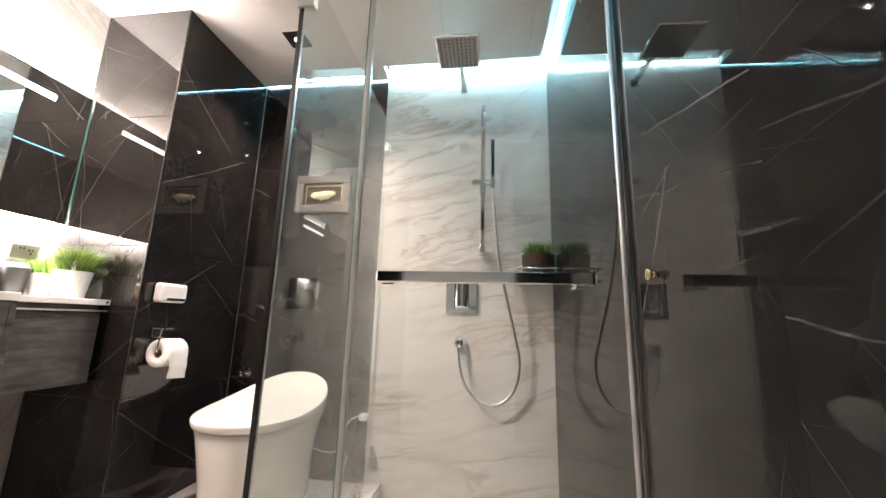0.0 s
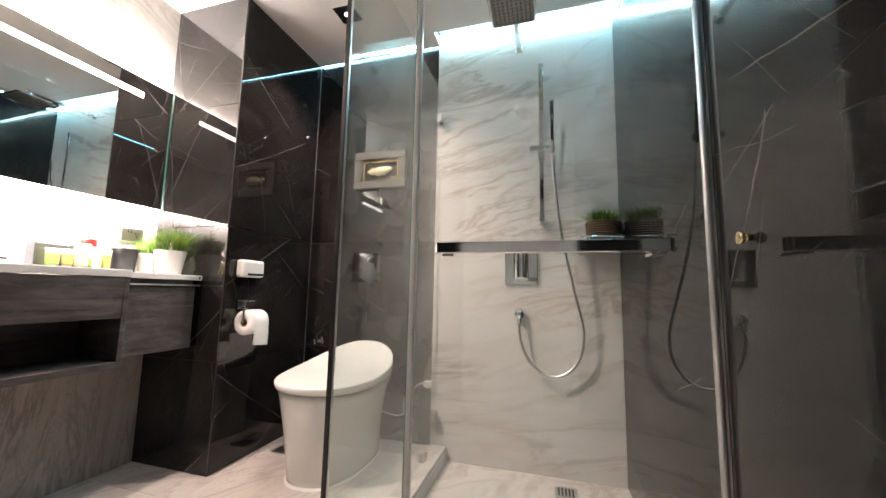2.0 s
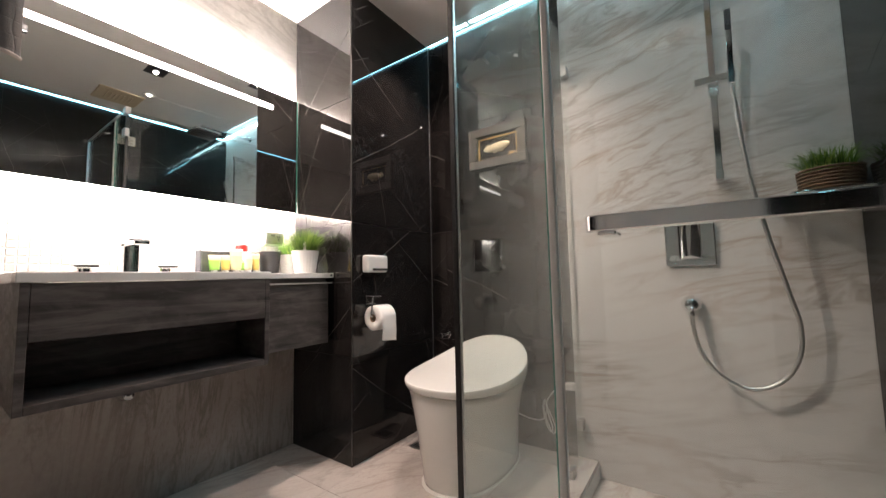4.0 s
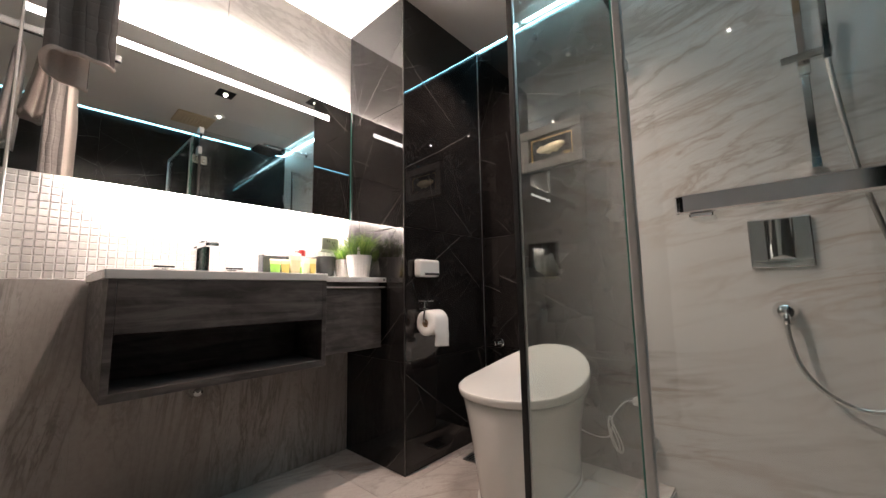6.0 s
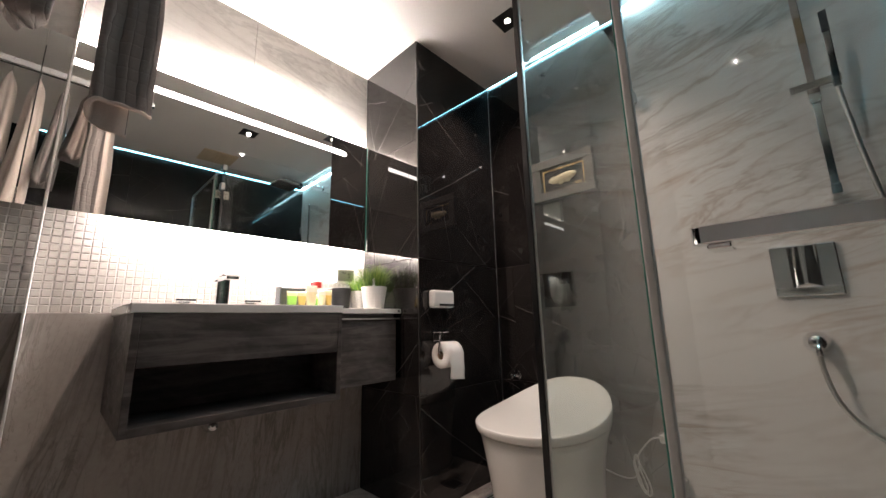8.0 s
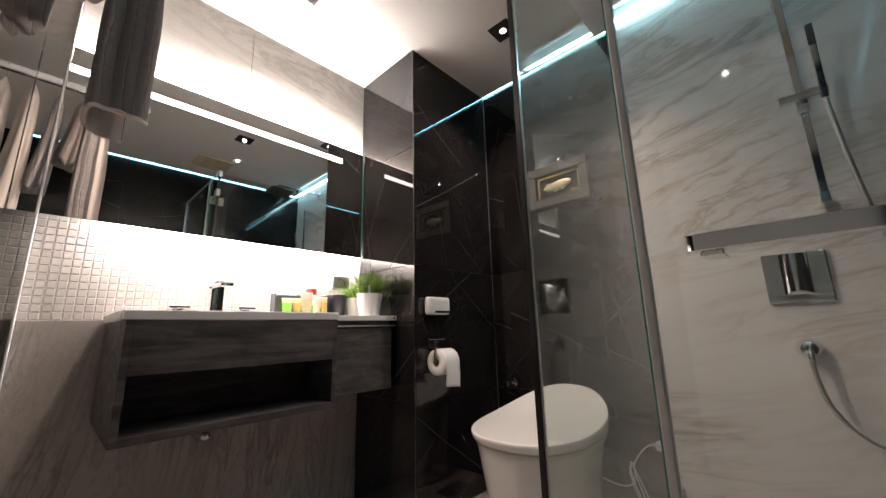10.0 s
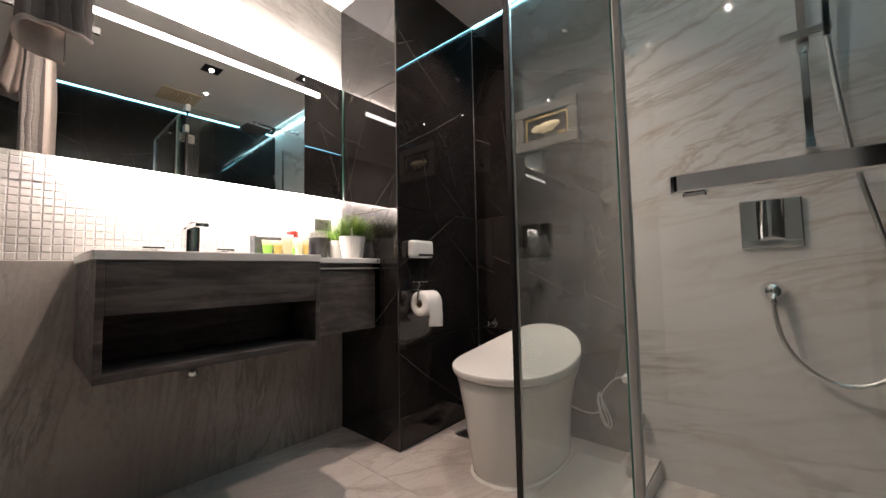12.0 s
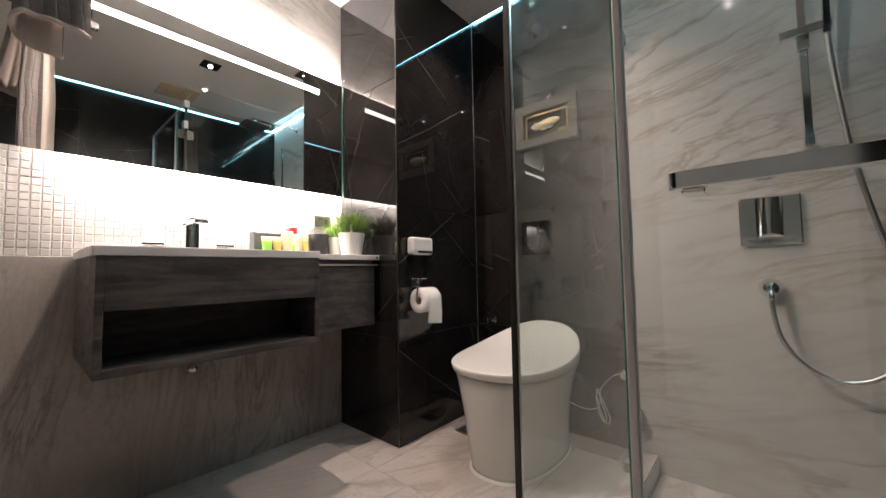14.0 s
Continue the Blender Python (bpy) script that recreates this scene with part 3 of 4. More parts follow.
part("maker_badge", cyl((DF + 0.012, 1.512, 0.903), (DF + 0.0135, 1.512, 0.903), 0.006), M_DGREY, bpy.data.objects["side_countertop"])

CT = 0.918


def faucet(x, y):
    base = empty("faucet", (x, y, CT), "square chrome basin faucet with two low side handles", "faucet")
    part("body", box((x - 0.020, y - 0.021, CT), (x + 0.020, y + 0.021, CT + 0.105), 0.003, 2), M_CHROME, base)
    sp = box((x - 0.020, y - 0.021, CT + 0.092), (x + 0.120, y + 0.021, CT + 0.110), 0.004, 2)
    part("spout", sp, M_CHROME, base)
    part("lever", box((x - 0.018, y - 0.019, CT + 0.113), (x + 0.055, y + 0.035, CT + 0.119), 0.002, 2), M_CHROME, base)
    for dy in (-0.115, 0.105):
        part("handle", box((x - 0.02, y + dy - 0.03, CT + 0.019), (x + 0.03, y + dy + 0.03, CT + 0.028), 0.002, 2), M_CHROME, base)
        part("handle_base", cyl((x, y + dy, CT), (x, y + dy, CT + 0.019), 0.018, bevel=0.002), M_CHROME, base)
    return base


faucet(-1.74, 0.742)


def sachet(x, y, z, w, h, mat, label, turn=0.0):
    """A little squeeze tube standing on its cap, flat at the crimped end."""
    bm = bmesh.new()
    rings = []
    for k in range(7):
        t = k / 6
        a, b = w * (0.72 + 0.28 * t), 0.026 * (1 - t) + 0.004
        ring = [bm.verts.new((b / 2 * math.cos(u), a / 2 * math.sin(u), 0.012 + t * (h - 0.012))) for u in [2 * math.pi * i / 16 for i in range(16)]]
        rings.append(ring)
    top = bmesh.new()
    upper = [[top.verts.new(v.co) for v in ring] for ring in rings[4:]]
    for b_, rr in ((bm, rings[:5]), (top, upper)):
        for p, q in zip(rr, rr[1:]):
            for i in range(16):
                b_.faces.new((p[i], p[(i + 1) % 16], q[(i + 1) % 16], q[i]))
    top.faces.new(upper[-1])
    bm.faces.new(rings[0][::-1])
    base = empty("toiletry_tube", (x, y, z), label, "toiletry", "toiletry tubes in the tray")
    base.rotation_euler = (0, 0, turn)
    bpy.context.view_layer.update()
    m = base.matrix_basis.copy()
    for b, nm, mt in ((bm, "tube_body", mat), (top, "tube_end", M_CREAM if mat != M_CREAM else M_PALE), (cyl((0, 0, 0), (0, 0, 0.012), 0.0115, seg=16, bevel=0.001), "cap", M_WHITE)):
        bmesh.ops.transform(b, matrix=m, verts=b.verts[:])
        part(nm, b, mt, base, smooth=nm != "cap")
    return base


TX = -1.865
tray = empty("amenity_tray", (TX, 1.14, CT), "dark grey open amenity box on the countertop", "tray")
part("tray_back", box((TX - 0.052, 1.014, CT), (TX - 0.046, 1.271, CT + 0.104), 0.002, 1), M_DGREY, tray)
part("tray_side", box((TX - 0.046, 1.014, CT), (TX + 0.00, 1.020, CT + 0.104), 0.002, 1), M_DGREY, tray)
part("tray_side", box((TX - 0.046, 1.265, CT), (TX + 0.00, 1.271, CT + 0.104), 0.002, 1), M_DGREY, tray)
part("tray_floor", box((TX - 0.046, 1.020, CT), (TX + 0.035, 1.265, CT + 0.004)), M_DGREY, tray)
ZT = CT + 0.0045
sachet(TX + 0.005, 1.068, ZT, 0.056, 0.078, M_GREEN, "small squeeze tube of green lotion", 0.1)
sachet(TX + 0.012, 1.112, ZT, 0.044, 0.078, M_YELLOW, "small squeeze tube of yellow lotion", -0.1)
sachet(TX + 0.018, 1.154, ZT, 0.062, 0.108, M_CREAM, "taller cream-yellow squeeze tube", 0.05)
sachet(TX - 0.012, 1.192, ZT, 0.036, 0.066, M_GREEN, "small dark green squeeze tube behind the others", 0.2)
sachet(TX + 0.006, 1.217, ZT, 0.042, 0.090, M_CREAM, "small pale cream squeeze tube", -0.05)
sachet(TX + 0.010, 1.250, ZT, 0.036, 0.090, M_YELLOW, "slim pale yellow squeeze tube", 0.0)


def bottle(x, y, z, r, h, mat, name, label, category, cap):
    base = empty(name, (x, y, z), label, category)
    part("bottle_body", lathe([(r * 0.9, 0), (r, 0.004), (r, h * 0.62), (r * 0.85, h * 0.72), (r * 0.4, h * 0.8), (r * 0.38, h * 0.86)], (x, y, z), 24), mat, base, smooth=True)
    part("bottle_cap", lathe([(r * 0.42, h * 0.862), (r * 0.42, h * 0.98), (r * 0.34, h)], (x, y, z), 18), cap, base, smooth=True)
    return base


red = bottle(-1.925, 1.216, CT, 0.026, 0.225, M_WHITE, "soap_bottle", "white bottle with a red label behind the amenities", "bottle", M_WHITE)
part("bottle_label", lathe([(0.0262, 0.108), (0.0268, 0.110), (0.0268, 0.137), (0.0262, 0.139)], (-1.925, 1.216, CT), 24), M_RED, red, "red paper label", smooth=True)
bottle(-1.925, 1.15, CT, 0.018, 0.15, M_CLEARP, "pump_bottle", "small clear pump bottle by the wall", "bottle", M_WHITE)

cup = empty("tumbler", (-1.90, 1.345, 0.915), "dark grey drinking tumbler on the side counter", "tumbler")
part("cup_body", lathe([(0.041, 0), (0.043, 0.003), (0.051, 0.112), (0.0505, 0.114), (0.0475, 0.112), (0.037, 0.006), (0.0, 0.005)], (-1.90, 1.345, 0.915), 32), M_BLACK, cup, smooth=True)


def grass_material():
    n = Nodes("green_grass_blades")
    r = n.add("ShaderNodeNewGeometry").outputs["Random Per Island"]
    c = n.ramp(r, [(0.0, (0.03, 0.075, 0.010)), (0.5, (0.10, 0.20, 0.025)), (1.0, (0.26, 0.35, 0.07))])
    n.set(color=c, rough=0.5)
    tr = n.add("ShaderNodeBsdfTranslucent", {"Color": c})
    mx = n.add("ShaderNodeMixShader", {0: 0.45, 1: n.bsdf.outputs[0], 2: tr.outputs[0]})
    n.tree.links.new(mx.outputs[0], n.out.inputs[0])
    return n.mat


M_GRASS = grass_material()


def grass(at, r, h, count, spread, rnd):
    """Many tapered, bending blades from a small round bed."""
    bm = bmesh.new()
    for _ in range(count):
        a, rr = rnd.uniform(0, 6.283), r * math.sqrt(rnd.random())
        p = Vector((at[0] + rr * math.cos(a), at[1] + rr * math.sin(a), at[2]))
        lean = rnd.uniform(0.05, 1.0) * spread * (0.35 + rr / r)
        a2 = a + rnd.uniform(-0.7, 0.7)
        d = Vector((math.cos(a2), math.sin(a2), 0))
        s = Vector((-d.y, d.x, 0)) * rnd.uniform(0.0016, 0.0028)
        hh = h * rnd.uniform(0.55, 1.0)
        rows = []
        for k in range(4):
            t = k / 3
            c = p + d * (lean * t * t * hh) + Vector((0, 0, hh * (t - 0.28 * lean * t * t)))
            w = s * (1 - t) ** 0.7
            rows.append((bm.verts.new(c - w), bm.verts.new(c + w)) if k < 3 else (bm.verts.new(c),))
        for q in range(2):
            bm.faces.new((rows[q][0], rows[q][1], rows[q + 1][1], rows[q + 1][0]))
        bm.faces.new((rows[2][0], rows[2][1], rows[3][0]))
    return bm


def potted_grass(x, y, z, r, h, gh, label, seed, tag=True, count=520):
    rnd = random.Random(seed)
    base = empty("potted_grass", (x, y, z), label, "plant", "potted grass plants")
    part("pot", lathe([(r * 0.74, 0), (r * 0.76, 0.003), (r, h - 0.004), (r * 0.985, h), (r * 0.9, h), (r * 0.86, h - 0.02), (0, h - 0.021)], (x, y, z), 96, wave=0.012, waves=24), M_POT, base, "white fluted ceramic pot", smooth=True)
    part("soil", cyl((x, y, z + h - 0.02), (x, y, z + h - 0.012), r * 0.86), M_BASKET, base)
    part("grass_tuft", grass((x, y, z + h - 0.013), r * 0.8, gh, count, 0.95, rnd), M_GRASS, base, "bright green artificial grass")
    if tag:
        part("care_tag", box((x + r * 0.66, y - 0.040, z + h - 0.02), (x + r * 0.68, y - 0.020, z + h + 0.042), 0.0005, 1), M_PAPER, base, "small white tag")
    return base


potted_grass(-1.725, 1.430, 0.915, 0.064, 0.112, 0.150, "white ribbed pot of bright green artificial grass", 3)
potted_grass(-1.87, 1.435, 0.915, 0.048, 0.100, 0.11, "smaller white pot of yellow-green grass by the wall", 7, tag=False, count=300)

socket = empty("wall_socket", (VAN, 1.393, 1.105), "grey metal wall socket in a raised box above the counter", "socket")
part("box", box((VAN, 1.335, 1.065), (VAN + 0.035, 1.450, 1.145), 0.004, 2), M_WHITE, socket)
fplate = part("face_plate", box((VAN + 0.0355, 1.343, 1.074), (VAN + 0.039, 1.442, 1.137), 0.002, 1), M_FACE, socket, "grey metal face plate")
for dy, dz in ((-0.02, 0.012), (-0.008, 0.012), (0.012, 0.006), (0.024, 0.006), (0.018, -0.008)):
    part("socket_hole", box((VAN + 0.0392, 1.393 + dy - 0.003, 1.106 + dz - 0.005), (VAN + 0.0396, 1.393 + dy + 0.003, 1.106 + dz + 0.005)), M_BLACK, fplate)

plug = empty("drain_knob", (VAN + 0.02, 0.806, 0.456), "small round chrome pipe cover under the vanity", "pipe cover")
part("knob", lathe([(0.0, 0.0), (0.028, 0.0), (0.028, 0.008), (0.022, 0.016), (0.020, 0.045), (0.014, 0.054), (0.0, 0.056)], (0, 0, 0), 24), M_CHROME, plug, smooth=True)
kn = plug.children[0]
kn.matrix_parent_inverse = Matrix.Identity(4)
kn.matrix_basis = pose(-0.02, 0, 0, 0, 90, 0)


# ---- toilet alcove ----
def toilet(cx, yb):
    """A tankless toilet: a tapering skirted bowl, a seat rim and a lid that sweeps up to the back."""
    base = empty("toilet", (cx, yb - 0.25, 0), "white glazed tankless toilet with a closed swept lid", "toilet")
    seg = 64

    def outline(s, front, back, half):
        # rounded egg plan: s runs once round, 0 at the front
        a = 2 * math.pi * s
        mid, ry = (front + back) / 2, (back - front) / 2
        c, sn = math.cos(a), math.sin(a)
        px = half * math.copysign(abs(sn) ** 0.84, sn)
        py = mid - ry * math.copysign(abs(c) ** 0.86, c)
        return px, py
    f0, b0 = yb - 0.650, yb

    def seam(y):
        return 0.405 + 0.004 * min(1, max(0, (y - f0) / (b0 - f0)))

    def rim_z(y):
        t = min(1, max(0, (y - f0) / (b0 - f0)))
        return 0.436 + 0.022 * t + 0.101 * t ** 3.8

    def skin(rows, caps=True):
        bm = bmesh.new()
        rings = [[bm.verts.new((cx + px, py, pz)) for px, py, pz in row] for row in rows]
        for p, q in zip(rings, rings[1:]):
            for i in range(seg):
                bm.faces.new((p[i], p[(i + 1) % seg], q[(i + 1) % seg], q[i]))
        if caps:
            bm.faces.new(rings[0][::-1])
            bm.faces.new(rings[-1])
        bmesh.ops.recalc_face_normals(bm, faces=bm.faces[:])
        return bm
    body = []
    for k in range(17):
        t = k / 16
        w = 0.172 + 0.063 * t ** 2.2
        fr = f0 + 0.048 * (1 - t) ** 1.5 + 0.012
        row = []
        for i in range(seg):
            px, py = outline(i / seg, fr, b0, w)
            row.append((px, py, t * (seam(py) - 0.011)))
        body.append(row)
    # the recessed joint under the lid
    for inset, drop in ((0.004, 0.0095), (0.020, 0.009), (0.020, -0.001)):
        row = []
        for i in range(seg):
            px, py = outline(i / seg, f0 + 0.012 + inset, b0 - inset, 0.235 - inset)
            row.append((px, py, seam(py) - drop))
        body.append(row)
    part("bowl", skin(body), M_CERAMIC, base, smooth=True)
    part("foot", skin([[(*outline(i / seg, f0 + 0.046, b0, 0.178), 0.0) for i in range(seg)], [(*outline(i / seg, f0 + 0.054, b0, 0.171), 0.007) for i in range(seg)]]), M_GROUTL, base, "pale silicone bead at the foot")
    lid = []
    for off, up in ((-0.010, 0.0), (-0.002, 0.015), (0.0, 0.06), (0.004, 0.35), (0.006, 0.70), (0.0055, 0.92), (0.0035, 0.985), (0.0, 1.0)):
        row = []
        for i in range(seg):
            px, py = outline(i / seg, f0 - off, b0 + min(off, 0), 0.247 + off)
            row.append((px, py, seam(py) + up * (rim_z(py) - seam(py))))
        lid.append(row)
    for s in (0.985, 0.94, 0.85, 0.7, 0.5, 0.28, 0.1):
        row = []
        for i in range(seg):
            px, py = outline(i / seg, f0, b0, 0.247)
            mid = (f0 + b0) / 2
            py2 = mid + (py - mid) * s
            row.append((px * s, py2, rim_z(py2) + 0.004 * (1 - s)))
        lid.append(row)
    part("lid", skin(lid), M_CERAMIC, base, "smooth white lid rising to the back", smooth=True)
    return base


toilet(-1.036, BACK - 0.021)

valve = empty("stop_valve", (-1.391, BACK, 0.537), "small chrome water stop valve on the wall", "valve")
part("flange", cyl((-1.391, BACK, 0.537), (-1.391, BACK - 0.006, 0.537), 0.026, bevel=0.002), M_CHROME, valve, smooth=True)
part("stem", cyl((-1.391, BACK - 0.006, 0.537), (-1.391, BACK - 0.05, 0.537), 0.010), M_CHROME, valve, smooth=True)
part("valve_handle", cyl((-1.391, BACK - 0.05, 0.537), (-1.391, BACK - 0.072, 0.537), 0.017, 0.014, bevel=0.003), M_CHROME, valve, smooth=True)

disp = empty("air_freshener", (PX, 1.68, 0.97), "white plastic wall dispenser with a black slot", "dispenser")
house = part("housing", box((PX + 0.0005, 1.594, 0.914), (PX + 0.045, 1.744, 1.002), 0.014, 4), M_WHITE, disp)
part("slot", box((PX + 0.0452, 1.630, 0.923), (PX + 0.0458, 1.734, 0.934), 0.0002, 1), M_BLACK, house)


def paper_roll():
    y0, y1, z, x, r = 1.610, 1.710, 0.694, PX + 0.064, 0.060
    hold = empty("paper_holder", (PX, 1.665, 0.776), "dark chrome toilet paper holder on the marble", "paper holder")
    part("back_plate", box((PX + 0.0005, 1.620, 0.752), (PX + 0.010, 1.775, 0.800), 0.003, 2), M_CHROME, hold)
    part("hood", box((PX + 0.010, 1.620, 0.794), (PX + 0.075, 1.775, 0.800), 0.002, 1), M_CHROME, hold)
    part("arm", tube([(PX + 0.06, 1.618, 0.796), (x, 1.606, 0.745), (x, 1.601, 0.704), (x, 1.620, 0.694), (x, 1.715, 0.694)], 0.0045, 8), M_CHROME, hold, "thin polished rod", smooth=True)
    roll = empty("toilet_paper", (x, 1.660, z), "white toilet paper roll with a loose end", "toilet paper")
    seg = 48
    bm = bmesh.new()
    rings = []
    for yy, rr in ((y0, 0.020), (y0, r - 0.001), (y0 + 0.001, r), (y1 - 0.001, r), (y1, r - 0.001), (y1, 0.020)):
        rings.append([bm.verts.new((x + rr * math.cos(2 * math.pi * i / seg), yy, z - 0.005 + rr * math.sin(2 * math.pi * i / seg))) for i in range(seg)])
    rings.append(rings[0])
    for p, q in zip(rings, rings[1:]):
        for i in range(seg):
            bm.faces.new((p[i], p[(i + 1) % seg], q[(i + 1) % seg], q[i]))
    bmesh.ops.recalc_face_normals(bm, faces=bm.faces[:])
    part("roll", bm, M_PAPER, roll, smooth=True)
    core = bmesh.new()
    rings = [[core.verts.new((x + rr * math.cos(2 * math.pi * i / 32), yy, z - 0.005 + rr * math.sin(2 * math.pi * i / 32))) for i in range(32)] for yy, rr in ((y0 - 0.0005, 0.0195), (y0 - 0.0005, 0.0175), (y1 + 0.0005, 0.0175), (y1 + 0.0005, 0.0195))]
    rings.append(rings[0])
    for p, q in zip(rings, rings[1:]):
        for i in range(32):
            core.faces.new((p[i], p[(i + 1) % 32], q[(i + 1) % 32], q[i]))
    bmesh.ops.recalc_face_normals(core, faces=core.faces[:])
    part("core", core, M_CARD, roll, "brown cardboard core", smooth=True)
    sheet = bmesh.new()
    rows = []
    for k in range(12):
        t = k / 11
        if t < 0.4:
            a = math.radians(90 - 110 * t / 0.4)
            px, pz = x + (r + 0.002) * math.cos(a), z - 0.005 + (r + 0.002) * math.sin(a)
        else:
            s = (t - 0.4) / 0.6
            px, pz = x + (r + 0.002) * math.cos(math.radians(-20)) + 0.004 * math.sin(5 * s), z - 0.005 - 0.020 - 0.085 * s
        rows.append([sheet.verts.new((px, y0 + 0.001 + (y1 - y0 - 0.002) * j / 4 + 0.003 * math.sin(3 * t + j) * t + 0.012 * max(0, t - 0.5), pz - 0.010 * t * t * j / 4)) for j in range(5)])
    for p, q in zip(rows, rows[1:]):
        for j in range(4):
            sheet.faces.new((p[j], p[j + 1], q[j + 1], q[j]))
    ob = part("loose_sheet", sheet, M_PAPER, roll, smooth=True)
    sol = ob.modifiers.new("thickness", "SOLIDIFY")
    sol.thickness = 0.0012


paper_roll()


def picture():
    x0, x1, z0, z1 = -1.188, -0.836, 1.500, 1.738
    y = BACK
    base = empty("wall_picture", ((x0 + x1) / 2, y, z0), "taupe framed picture with a gold relief on black", "picture")
    w = 0.05
    for lo, hi in (((x0, z0), (x1, z0 + w)), ((x0, z1 - w), (x1, z1)), ((x0, z0 + w), (x0 + w, z1 - w)), ((x1 - w, z0 + w), (x1, z1 - w))):
        part("frame", box((lo[0], y - 0.035, lo[1]), (hi[0], y - 0.0005, hi[1]), 0.004, 2), M_TAUPE, base)
    board = part("mat", box((x0 + w, y - 0.012, z0 + w), (x1 - w, y - 0.002, z1 - w)), M_MATBOARD, base)
    gx0, gx1, gz0, gz1, g = x0 + w + 0.008, x1 - w - 0.003, z0 + w - 0.002, z1 - w - 0.010, 0.007
    for lo, hi in (((gx0, gz0), (gx1, gz0 + g)), ((gx0, gz1 - g), (gx1, gz1)), ((gx0, gz0 + g), (gx0 + g, gz1 - g)), ((gx1 - g, gz0 + g), (gx1, gz1 - g))):
        part("gold_fillet", box((lo[0], y - 0.020, lo[1]), (hi[0], y - 0.0122, hi[1]), 0.0015, 1), M_GOLD, base, "thin gold inner frame")
    rel = bmesh.new()
    cxx, czz = (gx0 + gx1) / 2 + 0.004, (gz0 + gz1) / 2 + 0.004
    bmesh.ops.create_uvsphere(rel, u_segments=32, v_segments=16, radius=1, matrix=Matrix.Translation((cxx, y - 0.014, czz)) @ Matrix.Rotation(radians(-6), 4, "Y") @ Matrix.Diagonal((0.072, 0.012, 0.026, 1)))
    for dx, dz, s in ((-0.075, -0.004, 0.019), (-0.062, -0.016, 0.014), (0.02, -0.024, 0.014), (-0.02, -0.026, 0.016), (-0.066, 0.012, 0.013)):
        bmesh.ops.create_uvsphere(rel, u_segments=16, v_segments=10, radius=1, matrix=Matrix.Translation((cxx + dx, y - 0.014, czz + dz)) @ Matrix.Diagonal((s, 0.006, s * 0.7, 1)))
    part("gold_relief", rel, M_RELIEF, board, "long rounded gold relief", smooth=True)
    for i in range(2):
        part("caption_bar", box((gx1 - 0.055, y - 0.0135, gz0 + 0.014 + i * 0.009), (gx1 - 0.018, y - 0.0122, gz0 + 0.018 + i * 0.009)), M_GOLD, board)


picture()

lead = empty("power_cord", (-0.76, BACK, 0.35), "looped white power cord plugged in beside the toilet", "cord")
part("plug", box((-0.690, BACK - 0.045, 0.335), (-0.648, BACK - 0.001, 0.368), 0.006, 2), M_CABLE, lead)
part("cable", tube([(-0.915, BACK - 0.08, 0.195), (-0.87, BACK - 0.06, 0.176), (-0.825, BACK - 0.05, 0.172), (-0.795, BACK - 0.04, 0.19), (-0.785, BACK - 0.035, 0.24), (-0.797, BACK - 0.03, 0.268), (-0.803, BACK - 0.035, 0.24), (-0.785, BACK - 0.04, 0.17), (-0.762, BACK - 0.035, 0.118), (-0.748, BACK - 0.03, 0.13), (-0.752, BACK - 0.035, 0.165), (-0.775, BACK - 0.045, 0.23), (-0.797, BACK - 0.030, 0.252), (-0.808, BACK - 0.030, 0.225), (-0.79, BACK - 0.034, 0.15), (-0.768, BACK - 0.040, 0.125), (-0.758, BACK - 0.045, 0.15), (-0.778, BACK - 0.05, 0.22), (-0.785, BACK - 0.04, 0.262), (-0.755, BACK - 0.03, 0.312), (-0.722, BACK - 0.03, 0.345), (-0.690, BACK - 0.024, 0.352)], 0.0032, 8), M_CABLE, lead, "thin white looped cable", smooth=True)
lead.location = (-0.750, BACK, 0.338)


def drain(x, y, w, d, z=0.0):
    base = empty("floor_drain", (x, y, z), "square steel floor drain grate", "drain")
    part("rim", box((x - w / 2, y - d / 2, z - 0.005), (x + w / 2, y + d / 2, z + 0.003), 0.001, 1), M_STEEL, base)
    for i in range(5):
        xx = x - w * 0.32 + w * 0.16 * i
        part("slot", box((xx - w * 0.04, y - d * 0.36, z + 0.0031), (xx + w * 0.04, y + d * 0.36, z + 0.0036)), M_BLACK, base)


drain(-1.365, 1.89, 0.10, 0.10)
drain(0.075, 2.05, 0.10, 0.10, SHOWER_Z)


# ---- shower enclosure ----
GT = 2.08   # top edge of the glass


def on_side(y):
    """A point of the side glass line."""
    t = (y - GA.y) / (GB.y - GA.y)
    return GA.lerp(GB, t)


side_glass = empty("shower_side_panel", on_side(1.65), "fixed clear glass side panel of the shower, clamped to the wall", "glass panel")
p = part("pane", along(GA + Vector((0, 0.008, 0)), GB - Vector((0, 0.004, 0)), 0.008, 0.012, GT), M_GLASS, side_glass)
p.visible_shadow = False
for z in (0.172, 1.910):
    c = GB
    part("wall_clamp", box((c.x - 0.014, BACK - 0.05, z - 0.025), (c.x + 0.014, BACK - 0.0035, z + 0.025), 0.002, 2), M_STEEL, side_glass)
c = on_side(1.98)
part("floor_clamp", box((c.x - 0.014, 1.955, 0.0), (c.x + 0.014, 2.005, 0.05), 0.002, 2), M_STEEL, side_glass)
part("wall_seal", box((GB.x - 0.005, BACK - 0.0036, 0.0), (GB.x + 0.005, BACK - 0.0031, GT)), M_STEEL, side_glass)
part("corner_seal", along(GA - Vector((0.009, 0, 0)), GA + Vector((0.005, 0.0, 0)), 0.014, 0.0, GT), M_SEAL, side_glass, "black edge of the glass corner")
